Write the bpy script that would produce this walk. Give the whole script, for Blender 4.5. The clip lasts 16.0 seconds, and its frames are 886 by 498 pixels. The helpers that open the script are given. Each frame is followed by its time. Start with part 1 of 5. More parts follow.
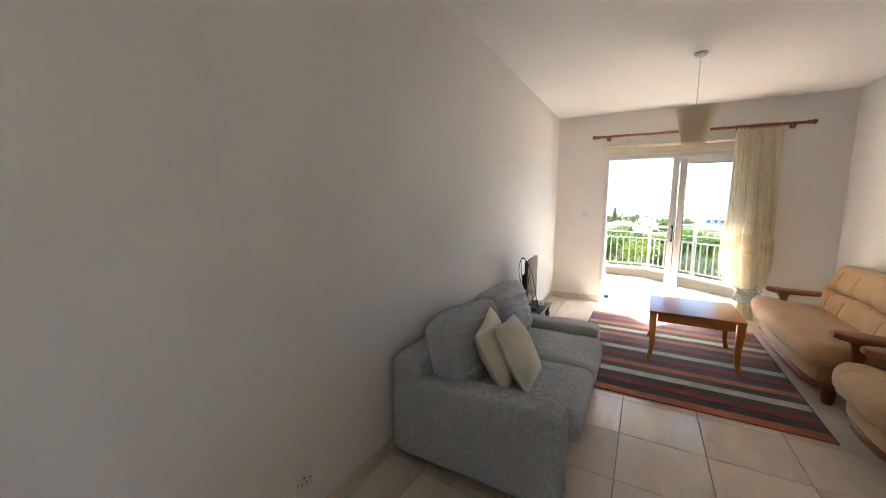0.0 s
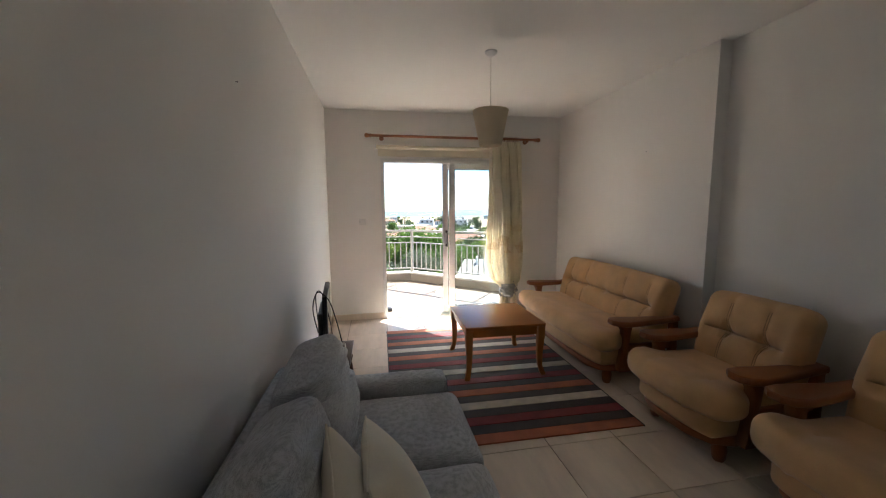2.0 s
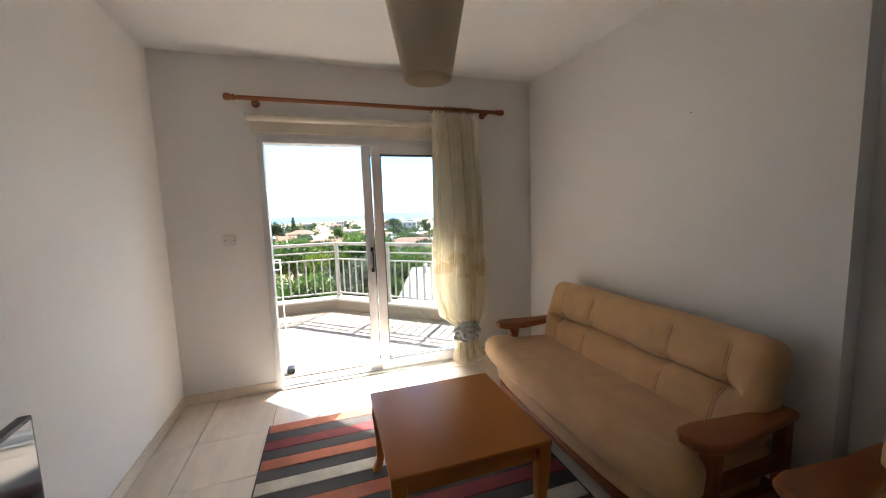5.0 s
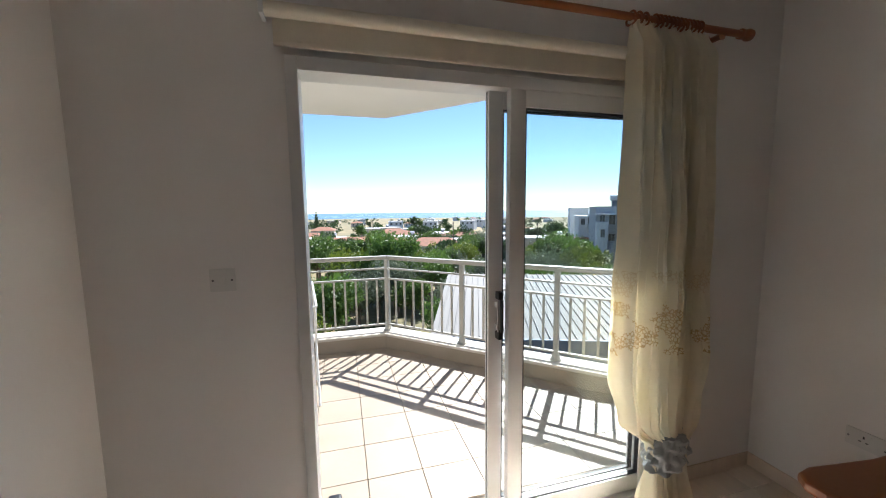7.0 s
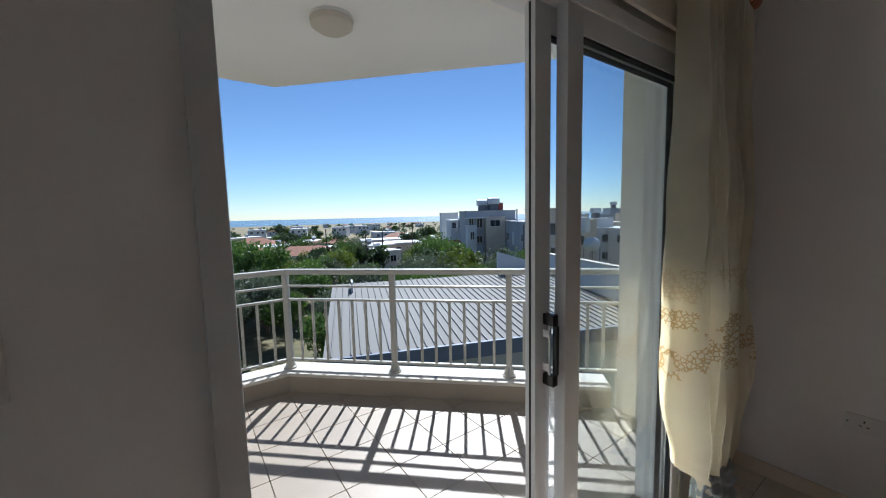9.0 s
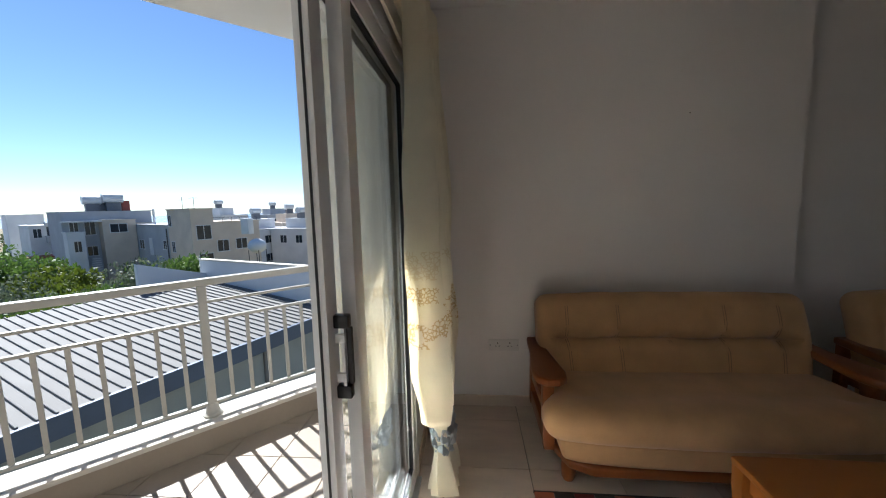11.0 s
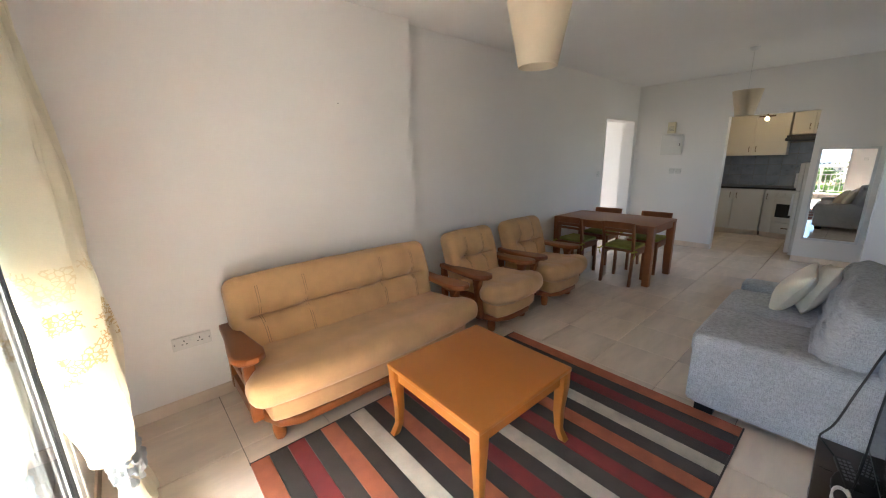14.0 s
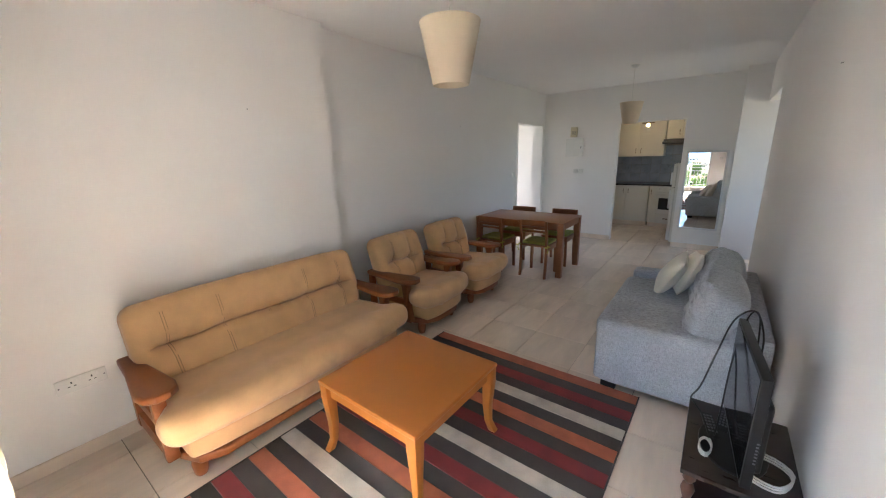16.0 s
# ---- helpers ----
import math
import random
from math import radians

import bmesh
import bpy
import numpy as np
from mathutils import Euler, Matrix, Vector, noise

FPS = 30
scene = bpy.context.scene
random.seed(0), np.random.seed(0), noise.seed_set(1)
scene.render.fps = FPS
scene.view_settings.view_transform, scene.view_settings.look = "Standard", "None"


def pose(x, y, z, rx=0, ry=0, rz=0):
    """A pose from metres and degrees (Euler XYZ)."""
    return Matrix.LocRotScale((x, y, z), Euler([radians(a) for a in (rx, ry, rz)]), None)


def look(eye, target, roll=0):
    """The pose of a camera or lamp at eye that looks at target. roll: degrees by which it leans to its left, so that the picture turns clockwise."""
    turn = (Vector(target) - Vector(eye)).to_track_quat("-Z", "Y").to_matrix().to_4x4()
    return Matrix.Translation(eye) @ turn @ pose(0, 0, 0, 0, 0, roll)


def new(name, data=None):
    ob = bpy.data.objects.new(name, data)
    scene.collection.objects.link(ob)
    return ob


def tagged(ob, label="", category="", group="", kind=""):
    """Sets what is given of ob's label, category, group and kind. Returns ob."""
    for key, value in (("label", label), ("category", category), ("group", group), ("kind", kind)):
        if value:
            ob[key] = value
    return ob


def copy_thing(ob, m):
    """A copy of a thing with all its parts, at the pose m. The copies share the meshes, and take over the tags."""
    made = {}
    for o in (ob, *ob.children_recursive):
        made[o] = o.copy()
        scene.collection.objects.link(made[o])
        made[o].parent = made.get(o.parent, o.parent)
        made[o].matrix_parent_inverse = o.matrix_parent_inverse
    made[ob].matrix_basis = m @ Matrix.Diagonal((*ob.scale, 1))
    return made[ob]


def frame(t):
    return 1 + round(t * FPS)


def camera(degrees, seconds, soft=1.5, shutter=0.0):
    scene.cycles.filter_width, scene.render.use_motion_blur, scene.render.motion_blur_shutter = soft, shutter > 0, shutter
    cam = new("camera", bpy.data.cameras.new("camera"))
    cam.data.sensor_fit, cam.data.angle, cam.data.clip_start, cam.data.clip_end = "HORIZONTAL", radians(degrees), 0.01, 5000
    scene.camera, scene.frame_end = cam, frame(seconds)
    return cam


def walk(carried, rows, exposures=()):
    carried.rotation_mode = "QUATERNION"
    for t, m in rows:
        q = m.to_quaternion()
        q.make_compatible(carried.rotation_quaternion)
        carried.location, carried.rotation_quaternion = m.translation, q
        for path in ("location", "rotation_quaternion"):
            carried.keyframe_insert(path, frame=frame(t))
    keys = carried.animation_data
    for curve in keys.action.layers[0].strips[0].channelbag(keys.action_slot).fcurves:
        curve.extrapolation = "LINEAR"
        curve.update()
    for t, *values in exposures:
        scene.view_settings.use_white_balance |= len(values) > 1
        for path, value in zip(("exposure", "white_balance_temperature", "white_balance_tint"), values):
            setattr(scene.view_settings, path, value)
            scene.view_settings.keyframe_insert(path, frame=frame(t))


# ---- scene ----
cam = camera(101.3, 16.0, 1.1)
EXPOSURES = [(0, 3.75, 6300, 10), (0.5, 3.85, 6200, 10), (1, 3.65, 6100, 10), (1.5, 3.15, 6300, 10), (2, 2.65, 6200, 10), (2.5, 3.25, 6100, 10), (3.2, 3.6, 6000, 10), (5.3, 2.5, 6200, 10), (6.5, 2.1, 6000, 10), (7, 1.75, 6000, 9), (8.2, 1.1, 5700, 8), (10.5, 0.75, 5500, 7), (11.0, 1.4, 5900, 9), (12.2, 2.9, 6400, 10), (13.5, 3.65, 6200, 10), (16, 3.8, 5900, 10)]
PATH = [
    (0, (1.218, -5.824, 1.451), (0.258, -4.087, 1.203), 0.4),
    (0.5, (0.987, -5.524, 1.482), (0.324, -3.653, 1.24), 0.5),
    (1, (0.784, -5.349, 1.478), (0.473, -3.386, 1.252), 0.0),
    (1.5, (0.64, -5.154, 1.454), (0.706, -3.167, 1.23), -0.1),
    (2, (0.59, -4.877, 1.476), (0.954, -2.923, 1.255), -0.4),
    (2.5, (0.579, -4.629, 1.509), (1.194, -2.739, 1.284), -0.6),
    (3, (0.615, -4.371, 1.527), (1.406, -2.548, 1.304), -0.9),
    (3.2, (0.656, -4.29, 1.52), (1.497, -2.49, 1.293), -1.2),
    (5.3, (1.143, -2.97, 1.497), (1.76, -1.079, 1.284), -1.9),
    (5.5, (1.022, -2.728, 1.498), (1.682, -0.852, 1.282), -1.3),
    (6, (0.941, -2.297, 1.548), (1.545, -0.403, 1.324), -0.8),
    (6.5, (0.901, -1.874, 1.54), (1.464, 0.033, 1.32), -0.8),
    (7, (0.864, -1.505, 1.559), (1.392, 0.412, 1.346), -0.6),
    (7.5, (0.714, -1.222, 1.53), (1.258, 0.692, 1.331), -0.3),
    (8, (0.652, -0.926, 1.513), (1.295, 0.956, 1.299), -0.8),
    (10.3, (0.69, -0.375, 1.47), (2.53, 0.4, 1.3), -1.2),
    (10.5, (0.657, -0.297, 1.468), (2.556, 0.304, 1.282), -1.1),
    (11, (0.664, -0.32, 1.45), (2.644, -0.156, 1.219), -1.3),
    (11.5, (0.66, -0.33, 1.465), (2.641, -0.45, 1.225), -1.4),
    (12, (0.599, -0.339, 1.488), (2.552, -0.678, 1.224), -1.6),
    (12.5, (0.527, -0.326, 1.491), (2.408, -0.935, 1.189), -1.6),
    (13, (0.45, -0.334, 1.509), (2.218, -1.202, 1.174), -1.5),
    (13.5, (0.474, -0.346, 1.543), (2.077, -1.465, 1.122), -1.3),
    (14, (0.452, -0.344, 1.582), (1.911, -1.622, 1.1), -1.4),
    (14.5, (0.434, -0.342, 1.612), (1.764, -1.745, 1.112), -1.4),
    (15, (0.427, -0.336, 1.636), (1.67, -1.817, 1.132), -1.5),
    (15.5, (0.42, -0.333, 1.646), (1.616, -1.853, 1.141), -1.6),
    (16, (0.417, -0.323, 1.658), (1.584, -1.867, 1.155), -1.6),
]
walk(cam, [(t, look(e, g, r)) for t, e, g, r in PATH], EXPOSURES)

# ---- world and light ----
SUN_WAY = Vector((0.626, 0.780, 1.0)).normalized()
world = bpy.data.worlds.new("sky_world")
scene.world = world
world.use_nodes = True
wn = world.node_tree.nodes
sky = wn.new("ShaderNodeTexSky")
sky.sky_type, sky.sun_disc = "NISHITA", False
sky.sun_elevation = math.asin(SUN_WAY.z)
sky.sun_rotation = math.atan2(SUN_WAY.x, SUN_WAY.y)
sky.air_density, sky.dust_density, sky.ozone_density = 0.85, 0.0, 4.0
world.node_tree.links.new(sky.outputs["Color"], wn["Background"].inputs["Color"])
wn["Background"].inputs["Strength"].default_value = 0.056

sun = new("sun", bpy.data.lights.new("sun", "SUN"))
sun.data.energy, sun.data.angle, sun.data.color = 4.5, radians(0.55), (1.0, 0.965, 0.91)
sun.matrix_world = look(SUN_WAY * 30, (0, 0, 0))


def unseen_area_light(name, m, w, h, watts, color=(1.0, 0.97, 0.93)):
    """Area lamp added out of view, in an assumed opening, to brighten the rooms."""
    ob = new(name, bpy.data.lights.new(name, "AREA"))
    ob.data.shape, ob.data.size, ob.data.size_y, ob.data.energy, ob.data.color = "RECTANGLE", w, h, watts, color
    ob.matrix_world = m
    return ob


# Passage and kitchen lamps are added fill, with no known window behind them.
unseen_area_light("passage_fill_light", look((-1.7, -6.5, 1.5), (0, -6.4, 1.4)), 1.15, 1.25, 0.38)
unseen_area_light("side_room_window_light", look((5.6, -6.9, 1.5), (4, -6.9, 1.3)), 0.95, 1.15, 1.0)
unseen_area_light("kitchen_fill_light", look((0.18, -8.9, 1.6), (1.5, -8.9, 1.4)), 0.65, 0.65, 0.03)
kitchen_bulb = new("kitchen_bulb_light", bpy.data.lights.new("kitchen_bulb_light", "POINT"))
kitchen_bulb.data.energy, kitchen_bulb.data.color, kitchen_bulb.data.shadow_soft_size = 0.2, (1.0, 0.75, 0.45), 0.03
kitchen_bulb.location = (1.69, -8.95, 2.05)
pendant_bulb = new("pendant_bulb_light", bpy.data.lights.new("pendant_bulb_light", "POINT"))
pendant_bulb.data.energy, pendant_bulb.data.color, pendant_bulb.data.shadow_soft_size = 0.13, (1.0, 0.72, 0.40), 0.02
pendant_bulb.location = (1.49, -6.05, 2.11)


# ---- materials ----
def surface(name, base, rough=0.5, var=0.12, scale=3.0, fine=60.0, bump=0.05, metal=0.0, stretch=(1, 1, 1), second=None, sheen=0.0, random_tint=0.0, spec=0.5, rvar=0.08):
    """A surface with broad stains and fine grain on its base colour, gloss and relief."""
    m = bpy.data.materials.new(name)
    m.use_nodes = True
    nt = m.node_tree
    n, ln = nt.nodes, nt.links
    b = n["Principled BSDF"]
    tc, mp = n.new("ShaderNodeTexCoord"), n.new("ShaderNodeMapping")
    mp.inputs["Scale"].default_value = stretch
    ln.new(tc.outputs["Object"], mp.inputs["Vector"])
    if random_tint:
        own, far = n.new("ShaderNodeObjectInfo"), n.new("ShaderNodeMath")
        far.operation, far.inputs[1].default_value = "MULTIPLY", 53.0
        ln.new(own.outputs["Random"], far.inputs[0])
        ln.new(far.outputs[0], mp.inputs["Location"])
    broad, grain = n.new("ShaderNodeTexNoise"), n.new("ShaderNodeTexNoise")
    broad.inputs["Scale"].default_value, broad.inputs["Detail"].default_value = scale, 5
    grain.inputs["Scale"].default_value, grain.inputs["Detail"].default_value = fine, 3
    ln.new(mp.outputs["Vector"], broad.inputs["Vector"])
    ln.new(mp.outputs["Vector"], grain.inputs["Vector"])
    add = n.new("ShaderNodeMath")
    add.operation = "MULTIPLY_ADD"
    ln.new(grain.outputs["Fac"], add.inputs[0])
    add.inputs[1].default_value = 0.35
    ln.new(broad.outputs["Fac"], add.inputs[2])
    ramp = n.new("ShaderNodeValToRGB")
    second = second or tuple(c * (1 - 2.2 * var) for c in base)
    ramp.color_ramp.elements[0].position, ramp.color_ramp.elements[0].color = 0.42, (*second, 1)
    ramp.color_ramp.elements[1].position, ramp.color_ramp.elements[1].color = 0.88, (*base, 1)
    ln.new(add.outputs[0], ramp.inputs["Fac"])
    out = ramp.outputs["Color"]
    if random_tint:
        info, hsv = n.new("ShaderNodeObjectInfo"), n.new("ShaderNodeHueSaturation")
        mr = n.new("ShaderNodeMapRange")
        mr.inputs["To Min"].default_value, mr.inputs["To Max"].default_value = 1 - random_tint, 1 + random_tint
        ln.new(info.outputs["Random"], mr.inputs["Value"])
        ln.new(mr.outputs["Result"], hsv.inputs["Value"])
        ln.new(out, hsv.inputs["Color"])
        out = hsv.outputs["Color"]
    ln.new(out, b.inputs["Base Color"])
    rr = n.new("ShaderNodeMapRange")
    rr.inputs["To Min"].default_value, rr.inputs["To Max"].default_value = max(0.02, rough - rvar), min(1, rough + rvar)
    ln.new(broad.outputs["Fac"], rr.inputs["Value"])
    ln.new(rr.outputs["Result"], b.inputs["Roughness"])
    b.inputs["Metallic"].default_value = metal
    b.inputs["Specular IOR Level"].default_value = spec
    if sheen:
        b.inputs["Sheen Weight"].default_value = sheen
    if bump:
        bp = n.new("ShaderNodeBump")
        bp.inputs["Strength"].default_value, bp.inputs["Distance"].default_value = min(1, bump * 4), 0.004
        ln.new(add.outputs[0], bp.inputs["Height"])
        ln.new(bp.outputs["Normal"], b.inputs["Normal"])
    return m


M_WALL = surface("wall_paint", (0.86, 0.835, 0.80), 0.85, 0.02, 1.2, 160, 0.03)
M_CEIL = surface("ceiling_paint", (0.87, 0.855, 0.83), 0.9, 0.02, 1.0, 120, 0.02)
M_OUTWALL = surface("outside_render", (0.78, 0.74, 0.66), 0.9, 0.06, 1.5, 90, 0.1)
M_TILE = surface("beige_floor_tile", (0.86, 0.73, 0.60), 0.17, 0.085, 1.6, 7, 0.0, stretch=(4.2, 1.0, 1), random_tint=0.05, rvar=0.04)
M_BTILE = surface("balcony_tile", (0.31, 0.25, 0.188), 0.5, 0.06, 4, 60, 0.02, random_tint=0.05)
M_GROUT = surface("grout", (0.27, 0.225, 0.185), 0.9, 0.1, 8, 90, 0.05)
M_KERB = surface("cream_coping", (0.56, 0.51, 0.44), 0.7, 0.05, 3, 70, 0.05)
M_ALU = surface("white_aluminium", (0.74, 0.74, 0.73), 0.35, 0.03, 3, 80, 0.0)
M_RAIL = surface("rail_paint", (0.42, 0.40, 0.35), 0.4, 0.04, 4, 80, 0.02)
M_WOOD = surface("orange_wood", (0.29, 0.088, 0.02), 0.35, 0.10, 3, 40, 0.01, stretch=(1, 4, 1))
M_TABLE = surface("cherry_table_wood", (0.46, 0.16, 0.027), 0.32, 0.03, 1.5, 30, 0.0, stretch=(5, 1, 1), rvar=0.015, spec=0.35)
M_DINING = surface("red_brown_wood", (0.34, 0.115, 0.036), 0.38, 0.16, 3, 40, 0.02, stretch=(1, 8, 1))
M_BEIGE = surface("tan_microsuede", (0.67, 0.40, 0.18), 0.8, 0.09, 7, 220, 0.08, sheen=0.25)


def weave(name, base, dark, thread=26.0):
    """Cloth of crossed slubby threads in two shades."""
    m = surface(name, base, 0.95, 0.1, 5, 300, 0.0, sheen=0.2)
    n, ln = m.node_tree.nodes, m.node_tree.links
    b = n["Principled BSDF"]
    tc = n.new("ShaderNodeTexCoord")
    rows = []
    for stretch in ((1, 1, 11), (11, 11, 1)):
        mp, ns = n.new("ShaderNodeMapping"), n.new("ShaderNodeTexNoise")
        mp.inputs["Scale"].default_value = stretch
        ns.inputs["Scale"].default_value, ns.inputs["Detail"].default_value = thread, 4
        ln.new(tc.outputs["Object"], mp.inputs["Vector"])
        ln.new(mp.outputs["Vector"], ns.inputs["Vector"])
        rows.append(ns.outputs["Fac"])
    mean = n.new("ShaderNodeMath")
    mean.operation = "ADD"
    ln.new(rows[0], mean.inputs[0])
    ln.new(rows[1], mean.inputs[1])
    mr, mix = n.new("ShaderNodeMapRange"), n.new("ShaderNodeMix")
    mr.inputs["From Min"].default_value, mr.inputs["From Max"].default_value = 0.78, 1.14
    ln.new(mean.outputs[0], mr.inputs["Value"])
    mix.data_type = "RGBA"
    ln.new(mr.outputs["Result"], mix.inputs["Factor"])
    ln.new(b.inputs["Base Color"].links[0].from_socket, mix.inputs["B"])
    mix.inputs["A"].default_value = (*dark, 1)
    ln.new(mix.outputs["Result"], b.inputs["Base Color"])
    bp = n.new("ShaderNodeBump")
    bp.inputs["Strength"].default_value, bp.inputs["Distance"].default_value = 0.5, 0.002
    ln.new(mean.outputs[0], bp.inputs["Height"])
    ln.new(bp.outputs["Normal"], b.inputs["Normal"])
    return m


M_GREY = weave("grey_weave", (0.58, 0.60, 0.625), (0.30, 0.315, 0.335), 40.0)
M_SEAM = surface("tan_stitched_seam", (0.40, 0.25, 0.12), 0.9, 0.1, 30, 300, 0.0)
M_CREAMCLOTH = surface("cream_cloth", (0.84, 0.77, 0.63), 0.9, 0.06, 5, 200, 0.1, sheen=0.2)
M_BLACK = surface("black_plastic", (0.011, 0.011, 0.012), 0.4, 0.1, 5, 90, 0.0)
M_DARKWOOD = surface("dark_wenge", (0.045, 0.028, 0.022), 0.3, 0.2, 5, 60, 0.0, stretch=(1, 6, 1))
M_ROOF = surface("pale_sheet_roof", (0.16, 0.155, 0.145), 0.75, 0.07, 2, 30, 0.02)
M_RIB = surface("roof_rib_sheet", (0.16, 0.155, 0.145), 0.75, 0.05, 2, 30, 0)
M_NAVY = surface("navy_fascia", (0.075, 0.11, 0.18), 0.5, 0.1, 2, 30, 0.02)
M_LAND = surface("dry_ground", (0.27, 0.20, 0.10), 0.95, 0.28, 0.06, 1.2, 0.2, second=(0.045, 0.06, 0.02))


# ---- mesh tools ----
def box(bm, x0, x1, y0, y1, z0, z1, m=None):
    r = bmesh.ops.create_cube(bm, size=1, matrix=(m or Matrix()) @ Matrix.Translation(((x0 + x1) / 2, (y0 + y1) / 2, (z0 + z1) / 2)) @ Matrix.Diagonal((x1 - x0, y1 - y0, z1 - z0, 1)))
    return r["verts"]


def boxes(*rows):
    bm = bmesh.new()
    for r in rows:
        box(bm, *r)
    return bm


def bevelled(bm, width, segments=2, limit=35):
    edges = [e for e in bm.edges if len(e.link_faces) == 2 and e.calc_face_angle(0) > radians(limit)]
    bmesh.ops.bevel(bm, geom=edges, offset=width, segments=segments, profile=0.6, affect="EDGES", clamp_overlap=True)
    return bm


def rbox(x0, x1, y0, y1, z0, z1, r=0.01, segments=2, m=None):
    bm = bmesh.new()
    box(bm, x0, x1, y0, y1, z0, z1, m)
    return bevelled(bm, r, segments)


def tube(bm, a, b, r0, r1=None, n=12):
    """A round bar from a to b."""
    a, b = Vector(a), Vector(b)
    d = b - a
    m = Matrix.Translation((a + b) / 2) @ d.to_track_quat("Z", "Y").to_matrix().to_4x4()
    bmesh.ops.create_cone(bm, cap_ends=True, segments=n, radius1=r0, radius2=r0 if r1 is None else r1, depth=d.length, matrix=m)
    return bm


def lathe(profile, n=24, m=None):
    """A turned body from (radius, height) pairs."""
    bm = bmesh.new()
    rings = []
    for r, z in profile:
        rings.append([bm.verts.new((r * math.cos(2 * math.pi * k / n), r * math.sin(2 * math.pi * k / n), z)) for k in range(n)])
    for a, b in zip(rings, rings[1:]):
        for k in range(n):
            bm.faces.new((a[k], a[(k + 1) % n], b[(k + 1) % n], b[k]))
    bm.faces.new(list(reversed(rings[0])))
    bm.faces.new(rings[-1])
    if m:
        bm.transform(m)
    bmesh.ops.recalc_face_normals(bm, faces=bm.faces)
    return bm


def sweep(points, radius, n=8, closed=False):
    """A round cord or bar along points."""
    bm = bmesh.new()
    pts = [Vector(p) for p in points]
    rings = []
    for i, p in enumerate(pts):
        d = (pts[min(i + 1, len(pts) - 1)] - pts[max(i - 1, 0)]).normalized()
        q = d.to_track_quat("Z", "Y")
        r = radius(i / (len(pts) - 1)) if callable(radius) else radius
        rings.append([bm.verts.new(p + q @ Vector((r * math.cos(2 * math.pi * k / n), r * math.sin(2 * math.pi * k / n), 0))) for k in range(n)])
    for a, b in zip(rings, rings[1:]):
        for k in range(n):
            bm.faces.new((a[k], a[(k + 1) % n], b[(k + 1) % n], b[k]))
    bm.faces.new(list(reversed(rings[0])))
    bm.faces.new(rings[-1])
    bmesh.ops.recalc_face_normals(bm, faces=bm.faces)
    return bm


def mesh_of(name, bm, material, smooth=True):
    me = bpy.data.meshes.new(name)
    bmesh.ops.recalc_face_normals(bm, faces=bm.faces)
    if smooth:
        for f in bm.faces:
            f.smooth = True
        for e in bm.edges:
            if len(e.link_faces) == 2 and e.calc_face_angle(0) > radians(38):
                e.smooth = False
    bm.to_mesh(me)
    bm.free()
    me.materials.append(material)
    return me


def part(name, bm, material, parent=None, label="", smooth=True):
    ob = new(name, mesh_of(name, bm, material, smooth))
    ob.parent = parent
    if label:
        tagged(ob, label)
    return ob


def thing(name, label, category, m=None, group="", kind=""):
    """An empty at the thing's base that its parts hang on."""
    ob = tagged(new(name), label, category, group, kind)
    ob.empty_display_size = 0.1
    if m:
        ob.matrix_world = m
    return ob


def setting(name, bm, material, label, category, smooth=False):
    return tagged(part(name, bm, material, None, "", smooth), label, category, "", "structure")


# ---- structure ----
H = 2.73
setting("floor", boxes((-1.8, 5.7, -10.2, 0.22, -0.25, -0.012)), M_GROUT, "concrete floor bed under beige tiles", "floor")
setting("ceiling", boxes((-1.8, 5.7, -10.2, 0.22, H, H + 0.2)), M_CEIL, "plain white painted plaster ceiling", "ceiling")
setting("wall_left", boxes((-0.2, 0, -5.8, 0, 0, H), (-0.2, 0, -7.25, -5.8, 2.25, H), (-0.2, 0.28, -7.6, -7.25, 0, H)), M_WALL, "white painted plaster side wall with passage", "wall")
setting("wall_balcony", boxes((-0.2, 0.68, 0, 0.22, 0, H), (2.49, 3.5, 0, 0.22, 0, H), (0.68, 2.49, 0, 0.22, 2.13, H)), M_WALL, "white painted wall around the balcony door", "wall")
setting("wall_right", boxes((3.19, 3.5, -2.42, 0, 0, H), (3.30, 3.5, -6.38, -2.42, 0, H), (3.30, 3.5, -7.6, -7.46, 0, H), (3.30, 3.5, -7.46, -6.38, 2.14, H)), M_WALL, "white painted side wall with shallow pier", "wall")
setting("wall_kitchen", boxes((1.95, 3.5, -7.76, -7.6, 0, H), (-0.2, 0.95, -7.76, -7.6, 0, H), (0.95, 1.95, -7.76, -7.6, 2.11, H)), M_WALL, "white painted end wall with kitchen opening", "wall")
# The gap in the kitchen's side wall is assumed, for the added fill lamp.
setting("wall_kitchen_back", boxes((0.1, 3.3, -10.2, -10.0, 0, H), (0.1, 0.25, -10.0, -9.25, 0, H), (0.1, 0.25, -8.55, -7.76, 0, H), (0.1, 0.25, -9.25, -8.55, 0, 1.25), (0.1, 0.25, -9.25, -8.55, 1.95, H), (3.15, 3.3, -10.0, -7.76, 0, H)), M_WALL, "white painted kitchen walls", "wall")
# The unseen passage gap is made up to hold its fill lamp.
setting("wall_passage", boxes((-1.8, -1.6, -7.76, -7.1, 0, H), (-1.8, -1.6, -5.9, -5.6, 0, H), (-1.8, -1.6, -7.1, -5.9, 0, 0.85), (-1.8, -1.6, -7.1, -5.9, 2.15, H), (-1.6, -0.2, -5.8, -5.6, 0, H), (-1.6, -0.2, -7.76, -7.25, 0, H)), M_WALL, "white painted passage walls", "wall")
